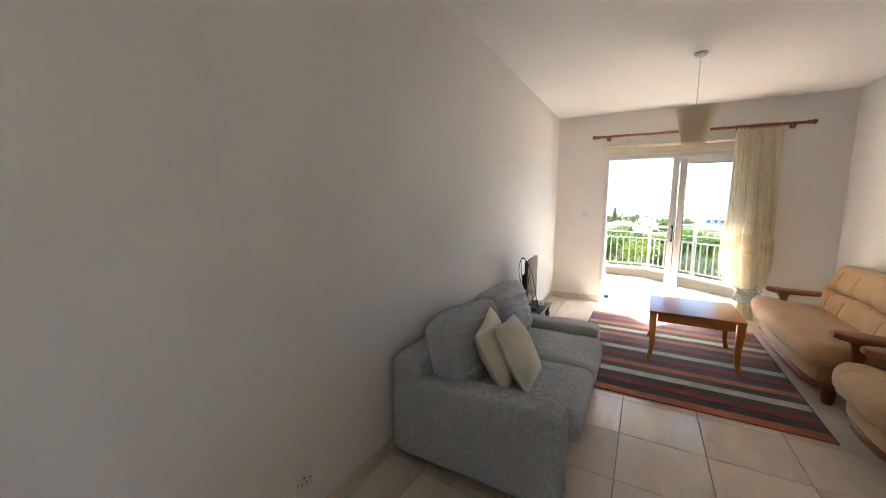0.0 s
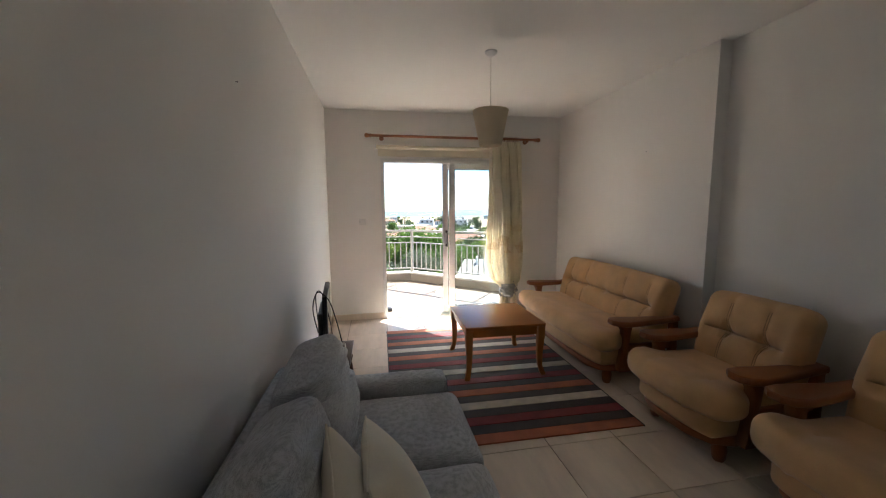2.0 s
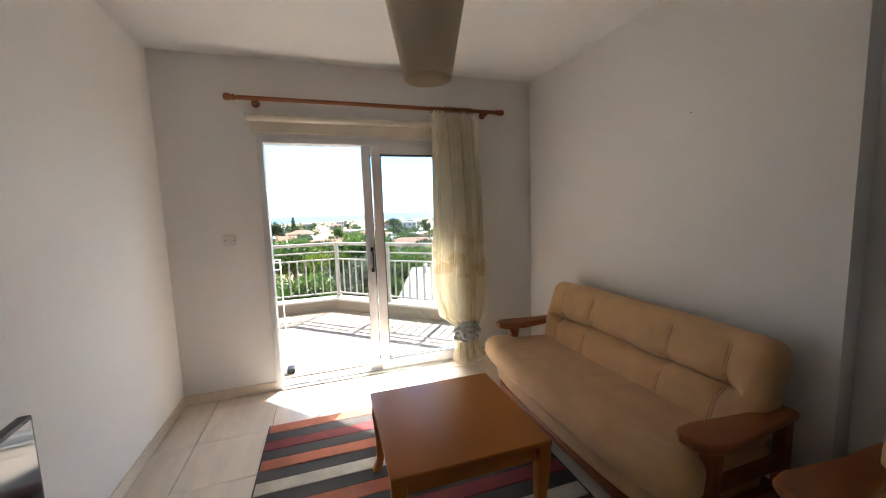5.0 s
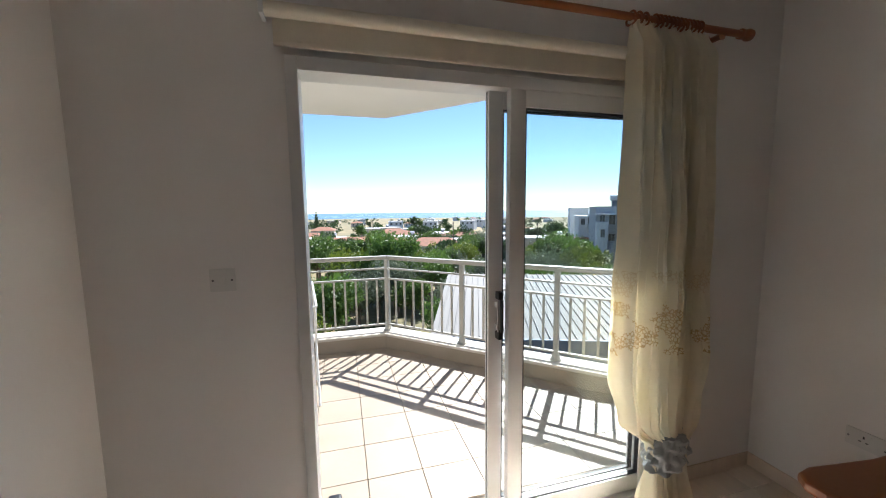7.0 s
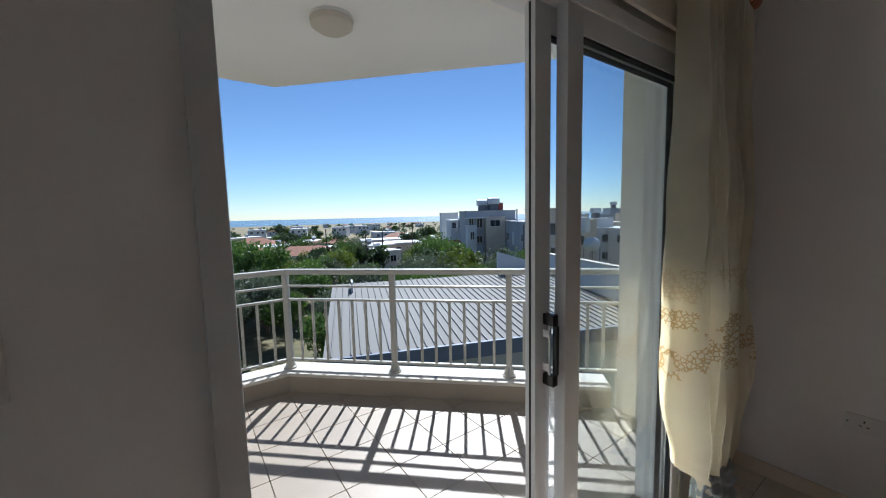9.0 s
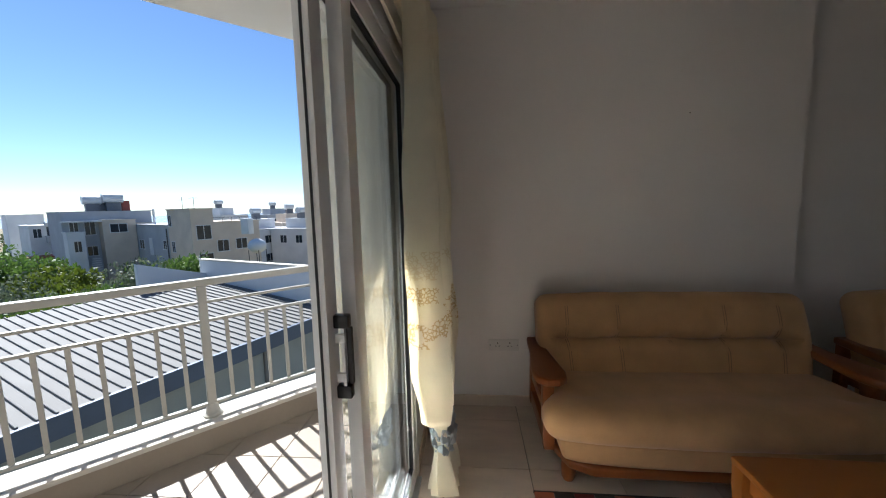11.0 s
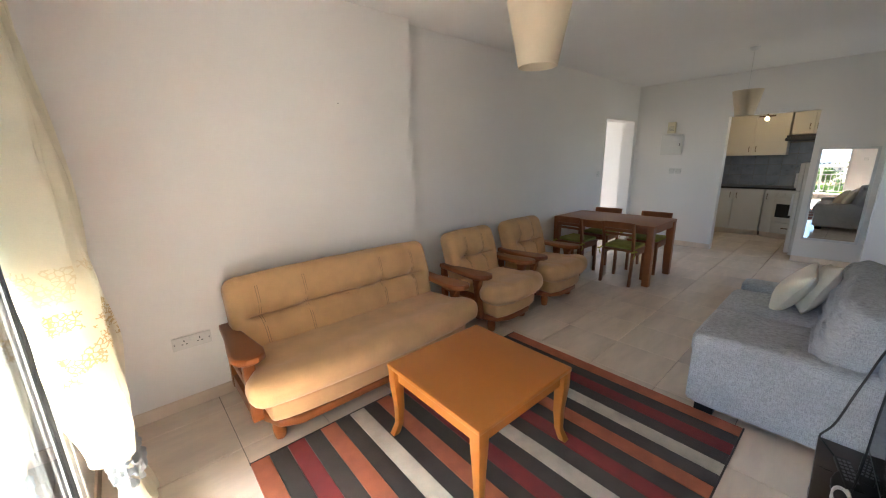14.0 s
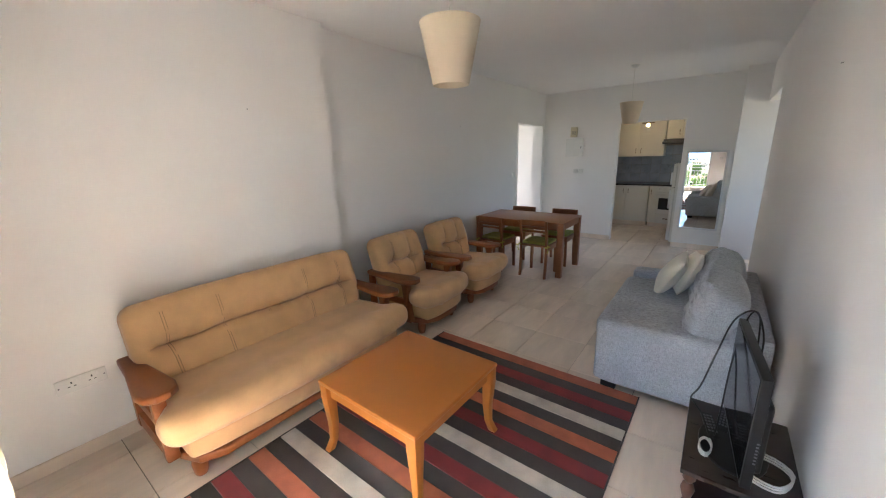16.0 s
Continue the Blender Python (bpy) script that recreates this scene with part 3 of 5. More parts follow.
    for s in (-1, 1):
        y = s * (h + 0.005)
        # paddle arm, wide at the front
        am = []
        for x, a in ((0.10, 0.045), (0.30, 0.055), (0.48, 0.078), (0.60, 0.09), (0.68, 0.075), (0.72, 0.03)):
            am.append((x, a))
        ring = [(x, y + a) for x, a in am] + [(x, y - a) for x, a in reversed(am)]
        bm = outline(ring, 0.535, 0.578, 0.017)
        for v in bm.verts:
            v.co.z += 0.03 * (v.co.x - 0.4) ** 2 * 4 - 0.012 + 0.012 * s * 0
        part("arm", bm, M_WOOD, ob, "orange wood paddle arm")
        # curved front post
        bm = bmesh.new()
        prof = [(0.14, 0.59, 0.64), (0.26, 0.565, 0.615), (0.40, 0.55, 0.60), (0.48, 0.54, 0.61), (0.545, 0.52, 0.65)]
        sec = []
        for z, xa, xb in prof:
            sec.append([bm.verts.new(c) for c in ((xa, y - 0.032, z), (xb, y - 0.032, z), (xb, y + 0.032, z), (xa, y + 0.032, z))])
        for a, b in zip(sec, sec[1:]):
            for i in range(4):
                bm.faces.new((a[i], a[(i + 1) % 4], b[(i + 1) % 4], b[i]))
        bm.faces.new(sec[0])
        bm.faces.new(sec[-1])
        bmesh.ops.recalc_face_normals(bm, faces=bm.faces)
        part("front_post", bevelled(bm, 0.012, 2), M_WOOD, ob)
        part("rear_post", rbox(0.10, 0.155, y - 0.025, y + 0.025, 0.13, 0.545, 0.008), M_WOOD, ob)
        part("side_rail", rbox(0.15, 0.58, y - 0.018, y + 0.018, 0.30, 0.36, 0.008), M_WOOD, ob)
        part("side_skirt", rbox(0.10, 0.62, y - 0.02, y + 0.02, 0.13, 0.22, 0.008), M_WOOD, ob)
    return ob


wooden_seat("sofa", 1.60, (-0.62, -0.31, 0.0, 0.31, 0.62), (-0.62, -0.31, 0.0, 0.31, 0.62), "tan three-seat sofa with orange wood frame", "sofa", pose(3.15, -1.52, 0, 0, 0, 180))
wooden_seat("armchair", 0.66, (-0.12, 0.12), (-0.12, 0.12), "tan armchair with orange wood arms", "armchair", pose(3.19, -2.97, 0, 0, 0, 181), "tan armchairs in a row")
wooden_seat("armchair", 0.66, (-0.12, 0.12), (-0.12, 0.12), "tan armchair with orange wood arms", "armchair", pose(3.19, -3.86, 0, 0, 0, 180), "tan armchairs in a row")

# grey two-seater against the long wall; its own x is the way it faces
gs = thing("grey_sofa", "grey woven two-seat sofa with loose cushions", "sofa", pose(0.04, -3.545, 0))
W2 = 0.745
part("base", puff(0.43, W2 - 0.10, 0.13, 0.02, 8, None, Matrix.Translation((0.46, 0, 0.185))), M_GREY, gs)
part("back", puff(0.10, W2 - 0.008, 0.28, 0.035, 12, None, Matrix.Translation((0.10, 0, 0.34))), M_GREY, gs)
for s in (-1, 1):
    part("arm", puff(0.455, 0.085, 0.235, 0.035, 12, lambda p: p + Vector((0, 0, 0.006 * noise.noise(p * 5))), Matrix.Translation((0.475, s * (W2 - 0.085), 0.295))), M_GREY, gs)


def seat_pad(p):
    e = 1 - max(abs(p.x) / 0.37, abs(p.y) / 0.29) ** 4
    return p + Vector((0, 0, (0.022 * e if p.z > 0 else 0) + 0.006 * noise.noise(p * 7)))


def back_pad(seed):
    def f(p):
        ux, uy, uz = p.x / 0.13, p.y / 0.31, p.z / 0.24
        g = max(0, (1 - uy ** 4) * (1 - uz ** 4))
        p = Vector((p.x * (0.80 + 0.32 * g), p.y * (1 - 0.04 * uz * uz), p.z * (1 - 0.05 * uy * uy)))
        wr = noise.noise(Vector((p.y * 4, p.z * 22 + 3 * p.y, seed))) + 0.6 * noise.noise(Vector((p.y * 9, p.z * 34, seed + 3)))
        return p + Vector((0.024 * wr * g, 0.014 * wr * g, 0.02 * wr * (1 - 0.4 * g)))
    return f


for s in (-1, 1):
    part("seat_cushion", puff(0.39, 0.285, 0.075, 0.04, 22, seat_pad, Matrix.Translation((0.585, s * 0.289, 0.385))), M_GREY, gs, "grey seat cushion")
    part("back_cushion", puff(0.12, 0.345, 0.215, 0.07, 56, back_pad(s * 5.0), Matrix.Translation((0.285, s * 0.325, 0.615)) @ Matrix.Rotation(radians(-17), 4, "Y") @ Matrix.Rotation(radians(1.5 * s), 4, "X")), M_GREY, gs, "plump creased grey back cushion")
for x, y in ((0.09, -0.62), (0.09, 0.62), (0.83, -0.66), (0.83, 0.66)):
    part("foot", rbox(x - 0.05, x + 0.05, y - 0.04, y + 0.04, 0, 0.056, 0.006), M_BLACK, gs)


def throw_pillow(m, seed):
    ob = thing("throw_pillow", "cream cotton throw pillow leaning on grey sofa", "pillow", m, "cream pillows on the grey sofa")
    def f(p):
        uy, uz = p.y / 0.19, p.z / 0.19
        g = max(0, (1 - uy * uy) * (1 - uz * uz)) ** 0.55
        k = 1 - 0.07 * (1 - abs(uz)) * abs(uy) ** 2
        k2 = 1 - 0.07 * (1 - abs(uy)) * abs(uz) ** 2
        return Vector((p.x * (0.08 + 1.15 * g) + 0.006 * noise.noise(Vector((p.y * 8, p.z * 8, seed))), p.y * k, p.z * k2))
    part("cover", puff(0.06, 0.19, 0.19, 0.03, 24, f), M_CREAMCLOTH, ob)
    pts = []
    for k in range(65):
        a = 2 * math.pi * k / 64
        c, s = math.cos(a), math.sin(a)
        d = 0.187 / max(abs(c), abs(s))
        pts.append((0, c * d * (1 - 0.05 * (1 - abs(s) * d / 0.187)), s * d * (1 - 0.05 * (1 - abs(c) * d / 0.187))))
    part("piping", sweep(pts, 0.004, 6), M_CREAMCLOTH, ob)
    return ob


throw_pillow(pose(0.53, -3.93, 0.625, 10, -24, 6), 1.0)
throw_pillow(pose(0.64, -3.86, 0.615, -4, -30, 4), 2.0)

# ---- coffee table ----
ct = thing("coffee_table", "square orange cherry-wood coffee table on striped rug", "coffee table", pose(1.68, -1.652, 0, 0, 0, -1.0))
part("tabletop", rbox(-0.359, 0.359, -0.359, 0.359, 0.45, 0.475, 0.006, 3), M_TABLE, ct)
for a in range(4):
    part("apron", rbox(-0.29, 0.29, -0.335, -0.315, 0.375, 0.45, 0.003, 1, Matrix.Rotation(a * math.pi / 2, 4, "Z")), M_TABLE, ct)
    bm = bmesh.new()
    prof = [(0.012, 0.020, 0.022), (0.03, 0.014, 0.021), (0.09, -0.002, 0.019), (0.20, -0.006, 0.023), (0.36, 0.0, 0.030), (0.45, 0.0, 0.031)]
    sec = []
    for z, o, w in prof:
        c = 0.325 + o
        sec.append([bm.verts.new((c + i * w, c + j * w, z)) for i, j in ((-1, -1), (1, -1), (1, 1), (-1, 1))])
    for p, q in zip(sec, sec[1:]):
        for i in range(4):
            bm.faces.new((p[i], p[(i + 1) % 4], q[(i + 1) % 4], q[i]))
    bm.faces.new(sec[0])
    bm.faces.new(sec[-1])
    bmesh.ops.recalc_face_normals(bm, faces=bm.faces)
    bevelled(bm, 0.006, 2)
    bm.transform(Matrix.Rotation(a * math.pi / 2, 4, "Z"))
    part("leg", bm, M_TABLE, ct)

# ---- striped rug ----
rug = thing("striped_rug", "woven rug with orange, red, white and brown stripes", "rug", pose(1.52, -1.72, 0, 0, 0, -0.8))
R_COL = {"O": (0.46, 0.13, 0.055), "R": (0.22, 0.018, 0.018), "W": (0.58, 0.52, 0.42), "d": (0.055, 0.042, 0.036)}
R_MAT = {k: surface("rug_wool_" + n, R_COL[k], 0.95, 0.16, 9, 220, 0.35, sheen=0.15) for k, n in zip("ORWd", ("orange", "red", "white", "brown"))}
seq = "OdRdWdOdRdWdRdOdWdOdRdO"
for i, c in enumerate(seq):
    y = -1.12 + 2.24 * i / len(seq)
    part("stripe", rbox(-0.838, 0.838, y + 0.0006, y + 2.24 / len(seq) - 0.0006, 0.001, 0.011 if c == "d" else 0.0125, 0.002, 1), R_MAT[c], rug)
for r in ((-0.846, -0.8385, -1.122, 1.122, 0.001, 0.012), (0.8385, 0.846, -1.122, 1.122, 0.001, 0.012)):
    part("bound_edge", boxes(r), R_MAT["d"], rug)

# ---- television on its stand ----
M_BTN = surface("grey_rubber", (0.16, 0.16, 0.17), 0.6, 0.1, 5, 60, 0)
stand = thing("tv_stand", "small dark wooden tv stand with turned legs", "tv stand", pose(0.2, -2.13, 0))
part("top", rbox(-0.19, 0.19, -0.275, 0.275, 0.368, 0.39, 0.006, 2), M_DARKWOOD, stand)
part("shelf", rbox(-0.16, 0.16, -0.24, 0.24, 0.14, 0.155, 0.004), M_DARKWOOD, stand)
M_TURN = surface("brown_turned_wood", (0.13, 0.06, 0.03), 0.35, 0.15, 6, 50, 0)
for x in (-0.155, 0.155):
    for y in (-0.235, 0.235):
        part("turned_leg", lathe([(0.014, 0), (0.018, 0.03), (0.011, 0.06), (0.022, 0.10), (0.026, 0.15), (0.02, 0.2), (0.012, 0.225), (0.02, 0.25), (0.026, 0.275), (0.02, 0.30), (0.012, 0.31), (0.024, 0.33), (0.024, 0.37)], 16, Matrix.Translation((x, y, 0))), M_TURN, stand)
tv = thing("television", "small black flat-screen television angled on stand", "television", pose(0.222, -2.1, 0.39, 0, 0, 5))
part("bezel", rbox(-0.022, 0.012, -0.275, 0.275, 0.045, 0.50, 0.006, 2), M_BLACK, tv)
part("rear_housing", rbox(-0.06, -0.022, -0.20, 0.20, 0.06, 0.36, 0.02, 3), M_BLACK, tv)
part("screen", boxes((0.0121, 0.0135, -0.262, 0.262, 0.065, 0.488)), surface("glossy_screen", (0.012, 0.013, 0.016), 0.07, 0.05, 3, 30, 0), tv, "glossy dark screen", False)
part("neck", rbox(-0.03, 0.0, -0.05, 0.05, 0.01, 0.06, 0.006), M_BLACK, tv)
part("foot", outline([(0.12 * math.cos(a), 0.17 * math.sin(a)) for a in [2 * math.pi * k / 24 for k in range(24)]], 0.0, 0.012, 0.004), M_BLACK, tv)
for i in range(7):
    part("button", rbox(-0.018, -0.010, 0.2752, 0.2765, 0.16 + 0.014 * i, 0.167 + 0.014 * i, 0.0005, 1), M_BTN, tv)
remote = thing("remote_control", "black remote control lying on tv stand", "remote", pose(0.30, -2.2, 0.39, 0, 0, 12), "remotes on the tv stand")
part("body", rbox(-0.024, 0.024, -0.09, 0.09, 0, 0.016, 0.006, 2), M_BLACK, remote)
for i in range(3):
    for j in range(6):
        part("button", rbox(-0.018 + 0.013 * i, -0.009 + 0.013 * i, -0.07 + 0.022 * j, -0.058 + 0.022 * j, 0.016, 0.0185, 0.001, 1), M_BTN, remote)
copy_thing(remote, pose(0.25, -2.27, 0.39, 0, 0, -6))


def cord(name, label, pts, r, mat):
    """A smooth cable through a few places."""
    P = [Vector(p) for p in pts]
    out = []
    for i in range(len(P) - 1):
        a, b, c, d = P[max(i - 1, 0)], P[i], P[i + 1], P[min(i + 2, len(P) - 1)]
        for k in range(8):
            t = k / 8
            out.append(0.5 * ((2 * b) + (c - a) * t + (2 * a - 5 * b + 4 * c - d) * t * t + (3 * b - a - 3 * c + d) * t ** 3))
    out.append(P[-1])
    return tagged(part(name, sweep(out, r, 7), mat), label, "cable")


cord("power_cable", "black power cable draped over the television", [(0.18, -2.3, 0.62), (0.16, -2.35, 0.80), (0.20, -2.39, 0.925), (0.27, -2.39, 0.87), (0.315, -2.36, 0.70), (0.355, -2.36, 0.50), (0.385, -2.4, 0.40), (0.37, -2.36, 0.395), (0.29, -2.19, 0.396)], 0.004, M_BLACK)
# A solid cord added where the screen only reflects a cable.
cord("cable_reflection", "black cord standing in for a cable's reflection in the screen", [(0.18, -2.27, 0.66), (0.185, -2.37, 0.90), (0.225, -2.36, 0.91), (0.26, -2.29, 0.70), (0.275, -2.19, 0.44), (0.30, -2.04, 0.395)], 0.0035, M_BLACK)
M_WCABLE = surface("white_cable", (0.75, 0.74, 0.70), 0.5, 0.05, 5, 60, 0)
coil = []
for k in range(60):
    a = 2 * math.pi * k / 19
    coil.append((0.115 + 0.075 * math.cos(a) + 0.006 * math.sin(k), -2 + 0.085 * math.sin(a), 0.397 + 0.0006 * k))
tagged(part("coiled_cable", sweep(coil, 0.004, 7), M_WCABLE), "coiled white cable lying on tv stand", "cable")
coil = [(0.315 + 0.022 * math.cos(2 * math.pi * k / 17), -2.03 + 0.055 * math.sin(2 * math.pi * k / 17), 0.396 + 0.0005 * k) for k in range(46)]
tagged(part("coiled_cable", sweep(coil, 0.0035, 7), M_WCABLE), "small bundle of white cable on tv stand", "cable")


# ---- pendant lamps ----
def pendant(x, y, label):
    ob = thing("pendant_lamp", label, "pendant lamp", pose(x, y, H), "pendant lamps")
    part("ceiling_rose", lathe([(0.05, 0), (0.05, -0.012), (0.03, -0.03), (0.008, -0.036)], 20), M_ALU, ob)
    bm = bmesh.new()
    tube(bm, (0, 0, -0.03), (0, 0, -0.52), 0.0028, None, 8)
    part("cord", bm, M_WCABLE, ob)
    bm = bmesh.new()
    n = 40
    ring = {}
    for key, r, z in (("a", 0.147, -0.46), ("b", 0.09, -0.74), ("c", 0.0885, -0.74), ("d", 0.1455, -0.46)):
        ring[key] = [bm.verts.new((r * math.cos(2 * math.pi * k / n), r * math.sin(2 * math.pi * k / n), z)) for k in range(n)]
    for p, q in ("ab", "bc", "cd", "da"):
        for k in range(n):
            bm.faces.new((ring[p][k], ring[p][(k + 1) % n], ring[q][(k + 1) % n], ring[q][k]))
    bmesh.ops.recalc_face_normals(bm, faces=bm.faces)
    shade = part("shade", bm, M_SHADE, ob, "beige fabric cone shade")
    bm = bmesh.new()
    for a in (0, 2.09, 4.19):
        tube(bm, (0, 0, -0.52), (0.144 * math.cos(a), 0.144 * math.sin(a), -0.47), 0.002, None, 6)
    part("spider", bm, M_WCABLE, shade)
    part("lamp_holder", lathe([(0.016, -0.58), (0.018, -0.56), (0.018, -0.52), (0.012, -0.505)], 16), M_WCABLE, ob)
    part("bulb", lathe([(0.004, -0.68), (0.02, -0.672), (0.029, -0.65), (0.026, -0.62), (0.014, -0.59), (0.013, -0.58)], 18), M_WCABLE, ob)
    return ob


M_SHADE = cloth_material("beige_lampshade", (0.80, 0.69, 0.52), 0.25)
pendant(1.545, -1.92, "beige cone-shaped pendant lamp over coffee table")
pendant(1.49, -6.05, "beige cone-shaped pendant lamp near kitchen opening")

# ---- dining set ----
dt = thing("dining_table", "red-brown wooden dining table with square legs", "dining table", pose(2.61, -5.34, 0))
part("tabletop", rbox(-0.66, 0.66, -0.395, 0.395, 0.722, 0.75, 0.005, 2), M_DINING, dt)
for x in (-0.62, 0.62):
    for y in (-0.355, 0.355):
        part("leg", rbox(x - 0.038, x + 0.038, y - 0.038, y + 0.038, 0, 0.722, 0.005, 2), M_DINING, dt)
for s in (-1, 1):
    part("apron", rbox(-0.58, 0.58, s * 0.365 - 0.011, s * 0.365 + 0.011, 0.645, 0.722, 0.003), M_DINING, dt)
    part("apron", rbox(s * 0.63 - 0.011, s * 0.63 + 0.011, -0.315, 0.315, 0.645, 0.722, 0.003), M_DINING, dt)
M_GREEN = surface("olive_seat_pad", (0.36, 0.36, 0.08), 0.9, 0.15, 12, 160, 0.2)
M_TIES = surface("yellow_ties", (0.55, 0.47, 0.10), 0.9, 0.1, 12, 160, 0.1)


def dining_chair(m, pad=True):
    """Faces +y; origin under the seat."""
    ob = thing("dining_chair", "red-brown wooden dining chair with green tied seat pad", "dining chair", m, "chairs round the dining table")
    part("seat", rbox(-0.20, 0.20, -0.20, 0.20, 0.425, 0.45, 0.008, 2), M_DINING, ob)
    for s in (-1, 1):
        part("front_leg", rbox(s * 0.175 - 0.017, s * 0.175 + 0.017, 0.155, 0.189, 0, 0.425, 0.004), M_DINING, ob)
        bm = bmesh.new()
        sec = []
        for z, y in ((0, -0.215), (0.25, -0.19), (0.44, -0.185), (0.62, -0.205), (0.79, -0.245)):
            sec.append([bm.verts.new((s * 0.178 + i * 0.016, y + j * 0.019, z)) for i, j in ((-1, -1), (1, -1), (1, 1), (-1, 1))])
        for p, q in zip(sec, sec[1:]):
            for i in range(4):
                bm.faces.new((p[i], p[(i + 1) % 4], q[(i + 1) % 4], q[i]))
        bm.faces.new(sec[0])
        bm.faces.new(sec[-1])
        bmesh.ops.recalc_face_normals(bm, faces=bm.faces)
        part("back_leg", bevelled(bm, 0.004, 1, 60), M_DINING, ob)
        part("side_rail", rbox(s * 0.178 - 0.009, s * 0.178 + 0.009, -0.17, 0.155, 0.37, 0.425, 0.003), M_DINING, ob)
    part("front_rail", rbox(-0.158, 0.158, 0.163, 0.181, 0.37, 0.425, 0.003), M_DINING, ob)
    for z, h, y in ((0.755, 0.038, -0.237), (0.695, 0.025, -0.222), (0.645, 0.02, -0.211)):
        part("back_slat", rbox(-0.165, 0.165, y - 0.009, y + 0.009, z - h, z + h if h > 0.03 else z + h * 0.5, 0.004), M_DINING, ob)
    if pad:
        padm = part("seat_pad", puff(0.185, 0.185, 0.02, 0.02, 12, None, Matrix.Translation((0, 0.0, 0.47))), M_GREEN, ob, "olive green seat pad")
        for s in (-1, 1):
            pts = [(s * 0.17, -0.17, 0.465), (s * 0.2, -0.21, 0.46), (s * 0.205, -0.225, 0.44), (s * 0.215, -0.22, 0.40), (s * 0.20, -0.222, 0.36)]
            part("tie", sweep(pts, 0.007, 6), M_TIES, padm, "yellow tie ribbon")
            bm = bmesh.new()
            for a in (-1, 1):
                bmesh.ops.create_icosphere(bm, subdivisions=2, radius=0.02, matrix=Matrix.Translation((s * 0.205 + a * 0.02, -0.225, 0.445 + 0.008 * a)) @ Matrix.Diagonal((1.1, 0.4, 0.5, 1)))
            part("bow", bm, M_TIES, padm, "yellow bow")
    return ob


ch = dining_chair(pose(2.30, -5.03, 0, 0, 0, 180))
copy_thing(ch, pose(2.93, -5.01, 0, 0, 0, 177))
copy_thing(ch, pose(2.26, -5.68, 0, 0, 0, 0))
copy_thing(ch, pose(2.93, -5.69, 0, 0, 0, 2))

# ---- wall fittings ----
M_PLATE = surface("white_plastic_plate", (0.74, 0.73, 0.69), 0.4, 0.03, 6, 80, 0)


def switch_plate(name, label, m, w=0.087, rockers=1, sockets=0):
    """Faces -y in its own space."""
    ob = thing(name, label, "socket" if sockets else "switch", m)
    part("plate", rbox(-w / 2, w / 2, -0.010, 0, -0.043, 0.043, 0.004, 2), M_PLATE, ob)
    for i in range(rockers):
        x = (i - (rockers - 1) / 2) * 0.03
        part("rocker", rbox(x - 0.011, x + 0.011, -0.014, -0.010, -0.018, 0.018, 0.002), M_PLATE, ob)
    for s in (-1, 1):
        part("screw", lathe([(0.004, 0), (0.004, 0.002)], 10, Matrix.Translation((s * (w / 2 - 0.012), -0.010, 0)) @ Matrix.Rotation(radians(90), 4, "X")), M_BTN, ob)
    for i in range(sockets):
        x = (i - (sockets - 1) / 2) * 0.085
        for dx, dz, a, b in ((0, 0.014, 0.003, 0.006), (-0.012, -0.008, 0.005, 0.0025), (0.012, -0.008, 0.005, 0.0025)):
            part("pin_hole", boxes((x + dx - a, x + dx + a, -0.0106, -0.0098, dz - b, dz + b)), M_BLACK, ob, "", False)
        part("rocker", rbox(x + 0.022, x + 0.034, -0.013, -0.010, 0.01, 0.03, 0.001), M_PLATE, ob)
    return ob


switch_plate("light_switch", "white plastic light switch on balcony wall", pose(0.428, 0, 1.309))
switch_plate("double_socket", "white twin socket plate low on wall", pose(3.19, -0.53, 0.462, 0, 0, -90), 0.215, 0, 2)
switch_plate("socket", "white single socket low on the long wall", pose(0, -4.86, 0.26, 0, 0, 90), 0.09, 0, 1)
switch_plate("light_switch", "white double light switch by kitchen opening", pose(2.65, -7.6, 1.28, 0, 0, 180), 0.087, 2)
switch_plate("light_switch", "white light switch beside the side doorway", pose(2.55, -7.6, 1.28, 0, 0, 180), 0.087, 2)
switch_plate("light_switch", "white light switch by the side doorway", pose(3.30, -6.22, 1.28, 0, 0, -90))
fb = thing("fuse_box", "flush white fuse box cover on kitchen wall", "fuse box", pose(2.70, -7.6, 1.72, 0, 0, 180))
part("cover_frame", rbox(-0.165, 0.165, -0.014, 0, -0.165, 0.165, 0.004), M_PLATE, fb)
part("cover_door", rbox(-0.145, 0.145, -0.019, -0.014, -0.145, 0.145, 0.003), M_PLATE, fb)
part("latch", rbox(0.115, 0.13, -0.023, -0.019, -0.02, 0.02, 0.002), M_BTN, fb)
bell = thing("door_chime", "cream door chime box above the fuse box", "door chime", pose(2.72, -7.6, 2.0, 0, 0, 180))
part("chime_box", rbox(-0.06, 0.06, -0.045, 0, -0.09, 0.09, 0.008, 2), surface("cream_plastic", (0.62, 0.55, 0.38), 0.5, 0.04, 6, 80, 0), bell)
part("grille", boxes(*[(-0.04, 0.04, -0.0455, -0.0445, -0.05 + 0.02 * i, -0.043 + 0.02 * i) for i in range(4)]), M_BTN, bell, "", False)
M_STEEL = surface("nail_steel", (0.35, 0.34, 0.33), 0.4, 0.1, 5, 50, 0, 1.0)
